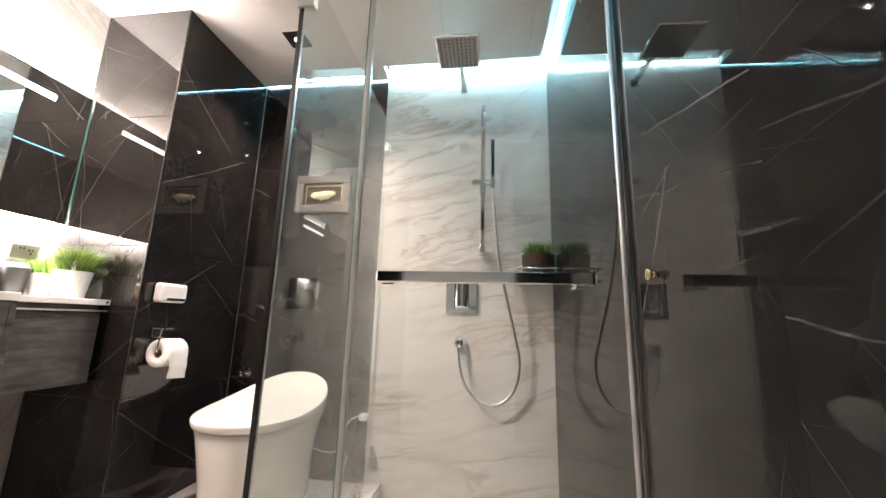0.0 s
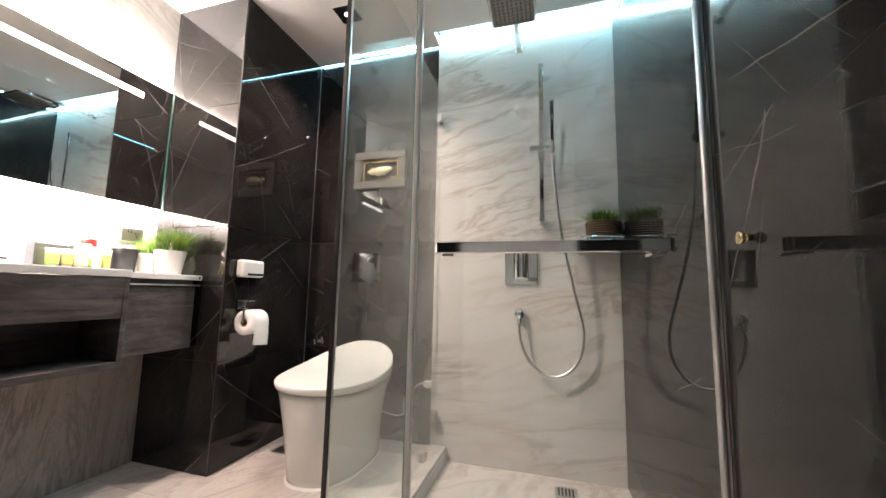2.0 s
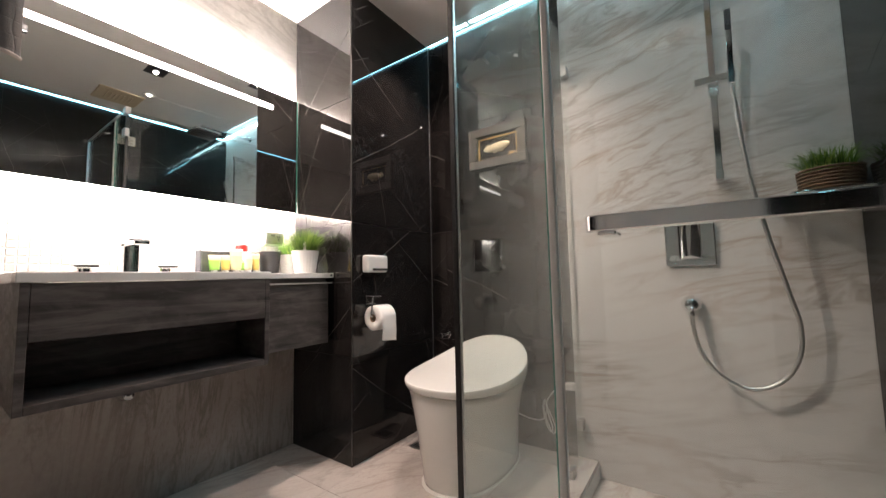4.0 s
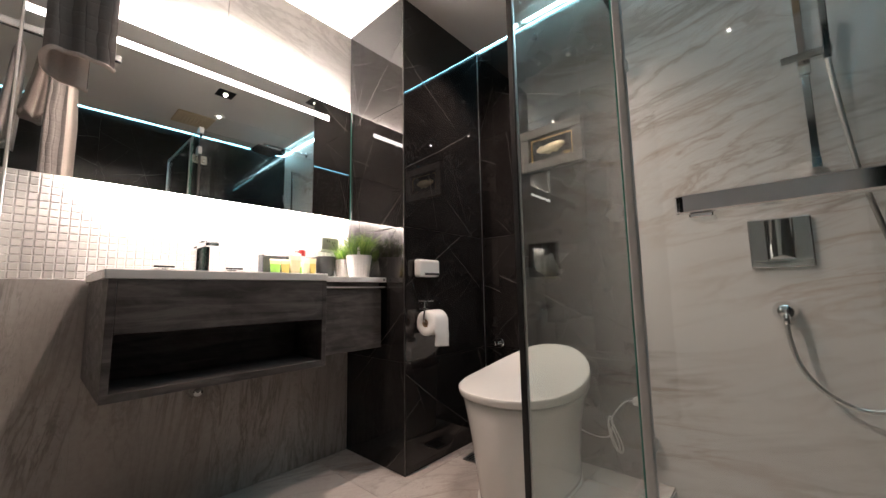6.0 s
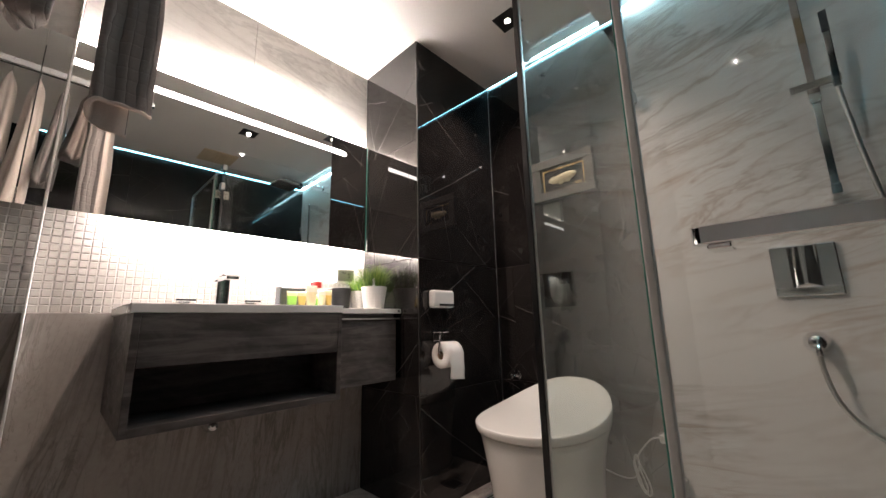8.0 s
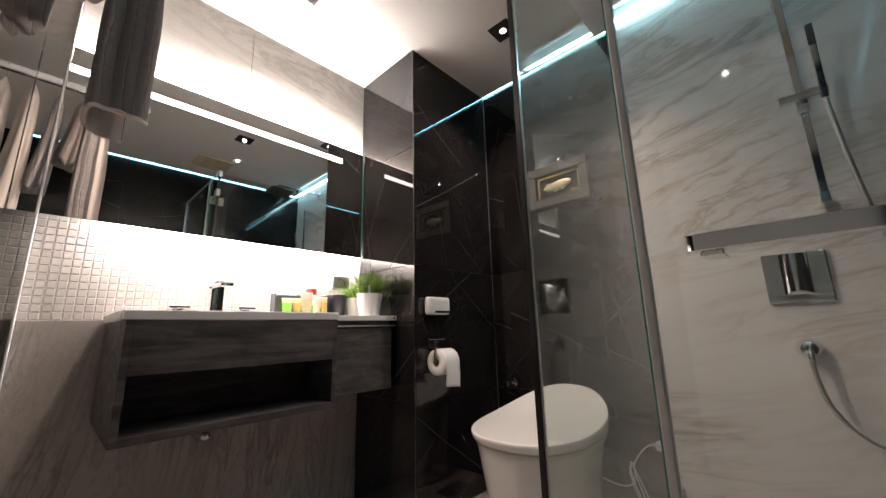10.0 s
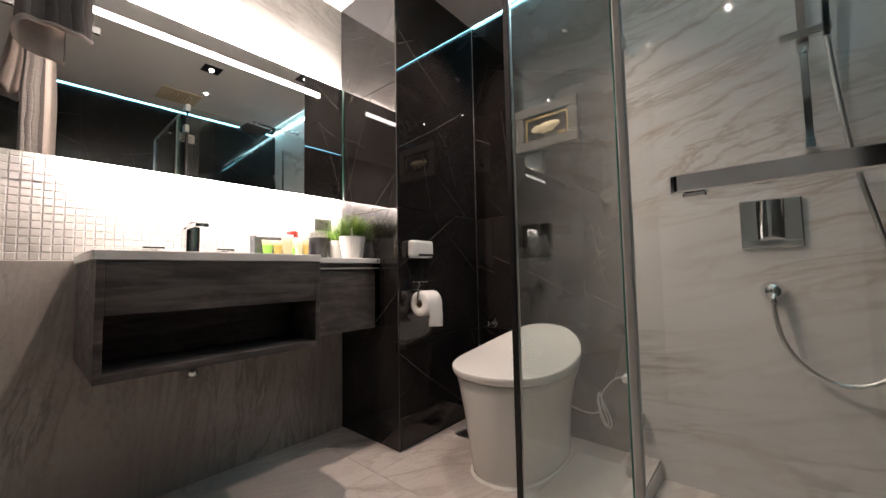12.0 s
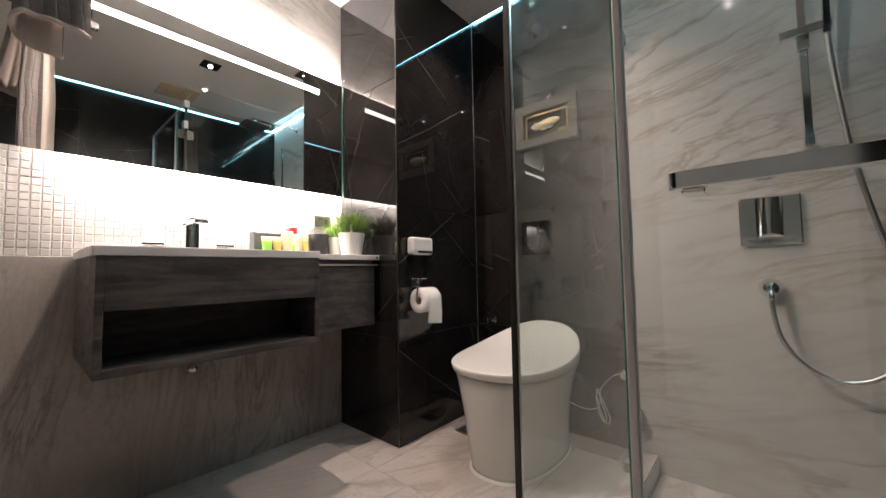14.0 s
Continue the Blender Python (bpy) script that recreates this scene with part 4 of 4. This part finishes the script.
part("corner_edge", along(GA + Vector((0.0052, 0, 0)), GA + Vector((0.0078, 0, 0)), 0.008, 0.0, GT), M_STEEL, side_glass)

tagged(obj_from("shower_curb", along(on_side(FRONT - 0.02) + Vector((0.021, 0, 0)), GB + Vector((0.021, -0.004, 0)), 0.090, 0.0005, 0.011), M_FLOOR), "low pale marble threshold under the shower glass", "curb", kind="structure")
CX = -0.362   # seam between fixed front panel and door
front = empty("shower_front_panel", ((GA.x + CX) / 2, FRONT, 0), "narrow fixed clear glass front panel of the shower", "glass panel")
p = part("pane", box((GA.x + 0.008, FRONT - 0.004, 0.012), (CX - 0.012, FRONT + 0.004, GT)), M_GLASS, front)
p.visible_shadow = False
part("glass_edge", box((CX - 0.0118, FRONT - 0.004, 0.012), (CX - 0.0085, FRONT + 0.004, GT)), M_GEDGE, front, "green polished glass edge")
part("seal_profile", box((CX - 0.008, FRONT - 0.008, 0.008), (CX + 0.009, FRONT + 0.008, GT), 0.003, 2), M_SEALC, front, "clear plastic seal strip")
part("top_clamp", box((GA.x - 0.016, FRONT - 0.016, GT - 0.03), (GA.x + 0.04, FRONT + 0.016, GT + 0.02), 0.003, 2), M_STEEL, front)

part("corner_bracket", box((GA.x - 0.016, FRONT - 0.016, 1.893), (GA.x + 0.046, FRONT + 0.010, 1.948), 0.002, 2), M_STEEL, front, "square brushed steel corner bracket")
knob = empty("robe_hook", (right_x(0.955), 0.955, 0.979), "small round pale brass robe hook on the dark marble wall", "hook")
part("hook_stem", cyl((right_x(0.955) - 0.012, 0.955, 0.979), (right_x(0.955) - 0.0005, 0.955, 0.979), 0.007, seg=16), M_BRASS, knob, smooth=True)
part("hook_head", cyl((right_x(0.955) - 0.022, 0.955, 0.979), (right_x(0.955) - 0.012, 0.955, 0.979), 0.0125, seg=24, bevel=0.003), M_BRASS, knob, smooth=True)
notice = empty("wall_notice", (right_x(1.345), 1.345, 2.17), "small pale beige notice plate high on the dark marble wall", "notice")
nplate = part("plate", box((right_x(1.345) - 0.006, 1.282, 2.128), (right_x(1.345) - 0.001, 1.408, 2.212), 0.001, 1), M_CREAMP, notice)
for i in range(4):
    part("text_bar", box((right_x(1.345) - 0.0066, 1.300, 2.144 + i * 0.015), (right_x(1.345) - 0.0061, 1.390 - 0.02 * (i % 2), 2.149 + i * 0.015)), M_TAUPE, nplate)
DR = RF - 0.013
sdoor = empty("shower_door", ((CX + DR) / 2, FRONT, 0), "closed clear glass shower door with a chrome bar", "shower door")
p = part("pane", box((CX + 0.010, FRONT - 0.004, 0.012), (DR - 0.006, FRONT + 0.004, GT)), M_GLASS, sdoor)
p.visible_shadow = False
part("edge_profile", cyl((DR, FRONT, 0.0), (DR, FRONT, GT), 0.0075, seg=24), M_PROFILE, sdoor, "round satin chrome edge profile", smooth=True)
part("wall_channel", box((DR + 0.0075, FRONT - 0.006, 0.0), (RF - 0.0005, FRONT + 0.006, GT)), M_STEEL, sdoor)


def towel_bar():
    """A flat chrome bar with rounded ends, on two stand-offs."""
    x0, x1, y, z, h, d = -0.280, 0.286, 1.046, 0.9775, 0.0150, 0.013
    bm = bmesh.new()
    plan = []
    for cx_, a0 in ((x1 - d, -90), (x0 + d, 90)):
        for k in range(9):
            a = radians(a0 + 180 * k / 8)
            plan.append((cx_ + d * math.cos(a), y + d * math.sin(a)))
    prism(plan, z - h, z + h, bm)
    bmesh.ops.bevel(bm, geom=[e for e in bm.edges if abs(e.verts[0].co.z - e.verts[1].co.z) < 1e-5], offset=0.0022, segments=2, affect="EDGES", profile=0.5)
    tbar = part("towel_bar", bm, M_CHROME, sdoor, "polished flat chrome bar with rounded ends")
    for xx in (x0 + 0.035, x1 - 0.035):
        part("stand_off", box((xx - 0.016, y - 0.006, z - h - 0.008), (xx + 0.016, FRONT - 0.0045, z - h - 0.0005), 0.002, 2), M_CHROME, tbar)


towel_bar()
brace = empty("brace_rod", (-0.02, FRONT, GT), "thin steel brace rod along the top of the shower glass", "rod")
part("rod", cyl((GA.x + 0.042, FRONT, GT + 0.010), (RF - 0.001, FRONT, GT + 0.010), 0.007, seg=16), M_STEEL, brace, smooth=True)


# ---- shower fittings ----
head = empty("rain_shower", (-0.145, BACK, 2.29), "square chrome rain shower head on a straight arm", "shower head")
HZ, HY = 2.225, 1.76
HX = -0.145
tilt = Matrix.Translation((HX, HY, HZ)) @ Matrix.Rotation(radians(-4), 4, "X")
bm = box((-0.111, -0.111, 0.0), (0.111, 0.111, 0.011), 0.005, 3)
bmesh.ops.transform(bm, matrix=tilt, verts=bm.verts[:])
plate = part("head_plate", bm, M_CHROME, head)
bm = box((-0.100, -0.100, -0.0012), (0.100, 0.100, -0.0002), 0.0, 1)
bmesh.ops.transform(bm, matrix=tilt, verts=bm.verts[:])
part("spray_face", bm, M_FACE, plate, "brushed face with rubber nozzles")
nz = bmesh.new()
for i in range(9):
    for j in range(9):
        own = bmesh.new()
        bmesh.ops.create_cone(own, cap_ends=True, segments=8, radius1=0.0038, radius2=0.0052, depth=0.004, matrix=tilt @ Matrix.Translation((-0.084 + i * 0.021, -0.084 + j * 0.021, -0.003)))
        join(nz, own)
part("nozzles", nz, M_DGREY, plate)
part("ball_joint", lathe([(0.016, 0.010), (0.021, 0.018), (0.018, 0.034), (0.014, 0.046), (0.014, 0.066)], (HX, HY, HZ), 24), M_CHROME, head, smooth=True)
part("arm", box((HX - 0.015, HY - 0.022, HZ + 0.066), (HX + 0.015, BACK - 0.004, HZ + 0.082), 0.003, 2), M_CHROME, head, "flat square-edged chrome arm")
part("wall_flange", box((HX - 0.024, BACK - 0.012, HZ + 0.050), (HX + 0.024, BACK - 0.0035, HZ + 0.098), 0.003, 2), M_CHROME, head)

rail = empty("shower_rail", (-0.045, BACK, 1.25), "slim chrome slide rail with a stick hand shower", "shower rail")
RX, RYY = -0.022, BACK - 0.095
part("rail_bar", box((RX - 0.011, RYY - 0.005, 1.245), (RX + 0.011, RYY + 0.005, 2.128), 0.002, 2), M_CHROME, rail)
for z in (1.258, 2.112):
    part("rail_bracket", box((RX - 0.013, RYY - 0.008, z - 0.018), (RX + 0.013, BACK - 0.0035, z + 0.018), 0.002, 2), M_CHROME, rail)
part("slider", box((RX - 0.060, RYY - 0.035, 1.618), (RX + 0.070, RYY - 0.006, 1.648), 0.003, 2), M_CHROME, rail)
part("slider_clip", box((RX - 0.016, RYY - 0.012, 1.575), (RX + 0.016, RYY + 0.012, 1.655), 0.002, 2), M_CHROME, rail)
bm = box((-0.010, -0.008, -0.03), (0.010, 0.008, 0.25), 0.003, 2)
bmesh.ops.transform(bm, matrix=Matrix.Translation((RX + 0.056, RYY - 0.034, 1.628)) @ Matrix.Rotation(radians(7), 4, "X"), verts=bm.verts[:])
hand = part("hand_shower", bm, M_CHROME, rail)
bm = box((-0.010, -0.0102, 0.17), (0.010, -0.0092, 0.245), 0.0, 1)
bmesh.ops.transform(bm, matrix=Matrix.Translation((RX + 0.056, RYY - 0.034, 1.628)) @ Matrix.Rotation(radians(7), 4, "X"), verts=bm.verts[:])
part("spray_strip", bm, M_DGREY, hand)
OX, OZ = -0.145, 0.747
part("hose", tube([(RX + 0.056, RYY - 0.030, 1.602), (RX + 0.062, RYY - 0.030, 1.50), (RX + 0.074, RYY - 0.028, 1.35), (RX + 0.092, RYY - 0.022, 1.19), (RX + 0.128, RYY, 1.0), (RX + 0.172, RYY + 0.02, 0.80), (RX + 0.197, RYY + 0.034, 0.672), (RX + 0.182, RYY + 0.036, 0.555), (RX + 0.125, RYY + 0.040, 0.470), (RX + 0.040, RYY + 0.042, 0.438), (RX - 0.045, RYY + 0.045, 0.478), (RX - 0.100, RYY + 0.045, 0.56), (RX - 0.120, RYY + 0.045, 0.65), (OX, BACK - 0.050, 0.709)], 0.0075, 10, smooth_steps=10), M_STEEL, rail, "flexible metal shower hose", smooth=True)

outlet = empty("hose_outlet", (OX, BACK, OZ), "round chrome wall elbow for the shower hose", "wall elbow")
part("flange", lathe([(0.0, 0.0), (0.037, 0.0), (0.037, 0.006), (0.031, 0.014), (0.026, 0.032), (0.018, 0.040), (0, 0.041)], (0, 0, 0), 32), M_CHROME, outlet, smooth=True)
fl = outlet.children[0]
fl.matrix_parent_inverse = Matrix.Identity(4)
fl.matrix_basis = pose(0, -0.0035, 0, 90, 0, 0)
part("elbow", cyl((OX, BACK - 0.033, OZ - 0.005), (OX, BACK - 0.050, OZ - 0.045), 0.010, seg=18), M_CHROME, outlet, smooth=True)

mixer = empty("shower_mixer", (-0.137, BACK, 1.0), "square chrome concealed shower mixer with a lever", "mixer")
bm = box((-0.226, BACK - 0.016, 0.908), (-0.048, BACK - 0.0035, 1.093), 0.005, 3)
part("face_plate", bm, M_CHROME, mixer)
arc = [(-0.137 + 0.040 * math.cos(a), BACK - 0.016 - 0.016 * math.sin(a)) for a in [math.pi * k / 14 for k in range(15)]]
bm = prism(arc[::-1], 0.937, 1.086)
for v in bm.verts:
    if v.co.z < 0.98:
        v.co.y = BACK - 0.016 - (BACK - 0.016 - v.co.y) * 1.25
        v.co.z += 0.018 * (1 - abs(v.co.x + 0.137) / 0.040)
bmesh.ops.recalc_face_normals(bm, faces=bm.faces[:])
part("lever", bm, M_CHROME, mixer, "rounded chrome lever block", smooth=False)

shelf = empty("corner_shelf", (0.27, 2.07, 1.08), "chrome corner shelf with a raised rim in the shower", "shelf")
part("shelf_plate", box((0.165, 2.00, 1.077), (right_x(2.1) - 0.002, BACK - 0.004, 1.083), 0.001, 1), M_CHROME, shelf)
part("rim", tube([(0.165, BACK - 0.006, 1.142), (0.165, 2.02, 1.142), (0.178, 2.002, 1.142), (0.26, 2.0, 1.142), (right_x(2.0) - 0.006, 2.0, 1.142)], 0.005, 10), M_CHROME, shelf, smooth=True)
for x, y in ((0.167, 2.1), (0.20, 2.001), (0.28, 2.0), (0.35, 2.0)):
    part("rim_post", cyl((x, y, 1.0832), (x, y, 1.139), 0.004, seg=10), M_CHROME, shelf, smooth=True)


def basket_plant(x, y, z, r, h):
    rnd = random.Random(11)
    base = empty("basket_plant", (x, y, z), "artificial grass in a brown woven basket on the shelf", "plant")
    wov = bmesh.new()
    n = 13
    for k in range(n):
        zz = z + 0.004 + (h - 0.008) * k / (n - 1)
        ring = []
        for i in range(37):
            a = 2 * math.pi * i / 36
            rr = r * (0.9 + 0.1 * k / n) + 0.003 * math.cos(18 * a + math.pi * (k % 2))
            ring.append((x + rr * math.cos(a), y + rr * math.sin(a), zz))
        tube(ring, 0.0045, 6, wov, 1)
    part("basket", wov, M_BASKET, base, "brown woven basket", smooth=True)
    part("soil", cyl((x, y, z), (x, y, z + h - 0.01), r * 0.88), M_BASKET, base)
    part("grass_tuft", grass((x, y, z + h - 0.012), r * 0.85, 0.098, 480, 1.0, rnd), M_GRASS, base, "green artificial grass")


basket_plant(0.276, 2.092, 1.0835, 0.080, 0.142)


# ---- towels on rods by the vanity wall ----
RAIL_X, RAIL_Z = -1.26, 2.085
rack = empty("towel_rail", (RAIL_X, 0.1, CEIL), "chrome towel rail hung from the ceiling beside the vanity", "towel rail")
part("rail", box((RAIL_X - 0.012, -0.45, RAIL_Z - 0.018), (RAIL_X + 0.012, 0.56, RAIL_Z + 0.018), 0.004, 2), M_CHROME, rack)
for y in (-0.40, 0.53):
    part("hanger", cyl((RAIL_X, y, RAIL_Z + 0.016), (RAIL_X, y, CEIL - 0.004), 0.006, seg=14), M_CHROME, rack, smooth=True)
    part("ceiling_plate", cyl((RAIL_X, y, CEIL - 0.006), (RAIL_X, y, CEIL - 0.0003), 0.022, seg=20), M_CHROME, rack)


def hanging_cloth(x, y, z_top, z_hem, wide, deep, seed, mat, label):
    """A towel gathered on a hook: a rounded bunch at the top that falls in soft folds and flares out."""
    rnd = random.Random(seed)
    base = empty("hanging_towel", (x, y, z_top), label, "towel", "towels on the rail")
    ph, seg, rows_ = rnd.uniform(0, 6), 48, 22
    bm = bmesh.new()
    rings = []
    for j in range(rows_ + 1):
        t = j / rows_
        grow = math.sin(min(1.0, t * 7) * math.pi / 2) * (0.50 + 0.50 * t)
        ring = []
        for i in range(seg):
            a = 2 * math.pi * i / seg
            fold = 1 + (0.05 + 0.20 * t) * math.sin(5 * a + ph + 0.8 * t) + 0.08 * t * math.sin(11 * a + 2 * ph)
            hem = z_hem + 0.018 * math.sin(3 * a + ph)
            ring.append(bm.verts.new((x + deep / 2 * grow * fold * math.cos(a), y + wide / 2 * grow * fold * math.sin(a) - 0.03 * t * t, z_top + (hem - z_top) * t)))
        rings.append(ring)
    for p, q in zip(rings, rings[1:]):
        for i in range(seg):
            bm.faces.new((p[i], p[(i + 1) % seg], q[(i + 1) % seg], q[i]))
    bm.faces.new(rings[-1])
    bmesh.ops.recalc_face_normals(bm, faces=bm.faces[:])
    part("cloth", bm, mat, base, smooth=True)
    part("hook", tube([(x, y, z_top - 0.01), (x, y, z_top + 0.02), (x + 0.016, y, RAIL_Z + 0.02), (x, y, RAIL_Z + 0.022), (x - 0.016, y, RAIL_Z + 0.01)], 0.0025, 8), M_CHROME, base, smooth=True)
    return base


hanging_cloth(RAIL_X, 0.035, 2.035, 1.36, 0.095, 0.16, 3, M_TOWELIN, "pale pinkish towel hanging gathered from the rail")
hanging_cloth(RAIL_X, 0.125, 2.040, 1.35, 0.095, 0.16, 5, M_TOWELIN, "pale pinkish towel hanging gathered from the rail")
hanging_cloth(RAIL_X, 0.215, 2.030, 1.52, 0.075, 0.13, 8, M_TOWEL, "short grey towel hanging gathered from the rail")
hanging_cloth(RAIL_X, 0.295, 2.030, 1.67, 0.080, 0.12, 11, M_CLOTHB, "short brownish cloth hanging gathered from the rail")


def towel(x, yc, width, z_hem, z_top, seed, label):
    """A towel hung over a rod: a broad front that wraps round one side and curls in behind, pale inside."""
    rnd = random.Random(seed)
    base = empty("towel", (x, yc, z_top), label, "towel", "towels on rods")
    ph = rnd.uniform(0, 6)
    line = []
    w, r = width / 2, width * 0.15
    for k in range(14):
        line.append((w - (2 * w - r) * k / 13, 0.0))
    for k in range(1, 13):
        a = math.pi * k / 12
        line.append((-w + r - r * math.sin(a), -r + r * math.cos(a)))
    for k in range(1, 9):
        line.append((-w + r + width * 0.50 * k / 8, -2 * r + 0.9 * r * (k / 8) ** 2))
    n = len(line)
    rows_ = 26
    outer, inner = bmesh.new(), bmesh.new()
    for bm, off in ((outer, 0.0), (inner, 0.0045)):
        grid = []
        for j in range(rows_ + 1):
            t = j / rows_
            row = []
            for i, (u, v) in enumerate(line):
                s = i / (n - 1)
                du, dv = (line[min(i + 1, n - 1)][0] - line[max(i - 1, 0)][0], line[min(i + 1, n - 1)][1] - line[max(i - 1, 0)][1])
                le = math.hypot(du, dv)
                nu, nv = dv / le, -du / le
                squeeze = 0.62 + 0.38 * min(1, t * 1.6)
                fold = 0.006 * math.sin(16 * s + ph) * t + 0.003 * math.sin(37 * s + 2 * ph)
                uu = u * squeeze - nu * off
                vv = v * (0.25 + 0.75 * t) + fold - nv * off
                hem = z_hem - 0.055 * max(0.0, s - 0.38) / 0.62 + 0.010 * math.sin(6 * s + ph) + 0.03 * max(0, 0.12 - s)
                row.append(bm.verts.new((x + vv, yc + uu, z_top + (hem - z_top) * t)))
            grid.append(row)
        for p_, q_ in zip(grid, grid[1:]):
            for i in range(n - 1):
                f_ = (p_[i], p_[i + 1], q_[i + 1], q_[i])
                bm.faces.new(f_ if off == 0.0 else f_[::-1])
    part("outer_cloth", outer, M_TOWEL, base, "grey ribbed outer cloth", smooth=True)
    part("lining", inner, M_TOWELIN, base, "pale looped inner side", smooth=True)
    # thick rolled border along the hem
    hem_pts = [tuple(v.co) for v in outer_hem(line, x, yc, z_hem, ph, n)]
    part("hem", tube(hem_pts, 0.005, 8, smooth_steps=2), M_TOWELIN, base, "pale stitched hem", smooth=True)
    part("fold", box((x - 0.03, yc - width * 0.32, z_top - 0.006), (x + 0.012, yc + width * 0.32, z_top + 0.010), 0.007, 3), M_TOWEL, base)
    return base


class Point:
    def __init__(self, co):
        self.co = co


def outer_hem(line, x, yc, z_hem, ph, n):
    out = []
    for i, (u, v) in enumerate(line):
        s = i / (n - 1)
        fold = 0.006 * math.sin(16 * s + ph) + 0.003 * math.sin(37 * s + 2 * ph)
        hem = z_hem - 0.055 * max(0.0, s - 0.38) / 0.62 + 0.010 * math.sin(6 * s + ph) + 0.03 * max(0, 0.12 - s)
        out.append(Point((x + v + fold - 0.002, yc + u, hem)))
    return out


towel(RAIL_X - 0.02, 0.364, 0.116, 1.375, 2.118, 2, "grey quilted towel hanging over the rail, pale inside")


# ---- small pieces of the surfaces, last ----
Y_G = -0.3
FX = [VAN - 0.02, -1.45, -0.86, STEP_X]
FY = [REAR - 0.02, -0.25, 0.55, 1.35, BACK + 0.005]
slabs = [(xa, xb, ya, yb, 0.0) for xa, xb in zip(FX, FX[1:]) for ya, yb in zip(FY, FY[1:])]
slabs += [(xa, xb, ya, yb, 0.0) for xa, xb in ((STEP_X, -0.1), (-0.1, XR + 0.02)) for ya, yb in zip(FY[:3] + [STEP_Y], FY[1:3] + [STEP_Y])]
slabs += [(xa, xb, STEP_Y, BACK + 0.005, SHOWER_Z) for xa, xb in ((STEP_X, -0.05), (-0.05, XR + 0.02))]
for xa, xb, ya, yb, z in slabs:
    if yb - ya > 0.01:
        part("floor_slab", box((xa + 0.0008, ya + 0.0008, z - 0.006), (xb - 0.0008, yb - 0.0008, z), 0.0006, 1), M_FLOOR, floor)

tagged(part("mosaic_grout", box((VAN - 0.012, Y_G, 0.905), (VAN - 0.0101, PY - 0.001, 1.299)), M_BEDGROUT, wall_vanity, "light grout bed"), kind="structure")
# white mosaic between vanity wall slabs
PITCH = 0.0261
tile_bm = box((0, -0.0117, -0.0117), (0.0044, 0.0119, 0.0119), 0.0018, 2)
tile_me = bpy.data.meshes.new("mosaic_tile")
tile_bm.to_mesh(tile_me)
tile_bm.free()
tile_me.materials.append(M_TILE)
rnd = random.Random(4)
rest = bmesh.new()
rows_n = 15
Y0 = -0.12
cols_n = int((PY - Y0) / PITCH)
for c in range(cols_n):
    for r in range(rows_n):
        y, z = Y0 + 0.0125 + c * PITCH, 0.905 + 0.0135 + r * PITCH
        dx = rnd.uniform(-0.0004, 0.0004)
        if 13 <= c < 32:
            ob = new("mosaic_tile", tile_me)
            ob.parent = wall_vanity
            ob.matrix_basis = pose(VAN - 0.0125 + dx, y, z, 0, rnd.uniform(-1.2, 1.2), rnd.uniform(-1.2, 1.2))
        else:
            m = pose(VAN - 0.0125 + dx, y, z, 0, rnd.uniform(-1.2, 1.2), rnd.uniform(-1.2, 1.2))
            vs = [rest.verts.new(m @ v.co) for v in tile_me.vertices]
            for pl in tile_me.polygons:
                rest.faces.new([vs[i] for i in pl.vertices])
tagged(part("mosaic_field", rest, M_TILE, wall_vanity, "small square white glazed mosaic tiles"), kind="stuff")
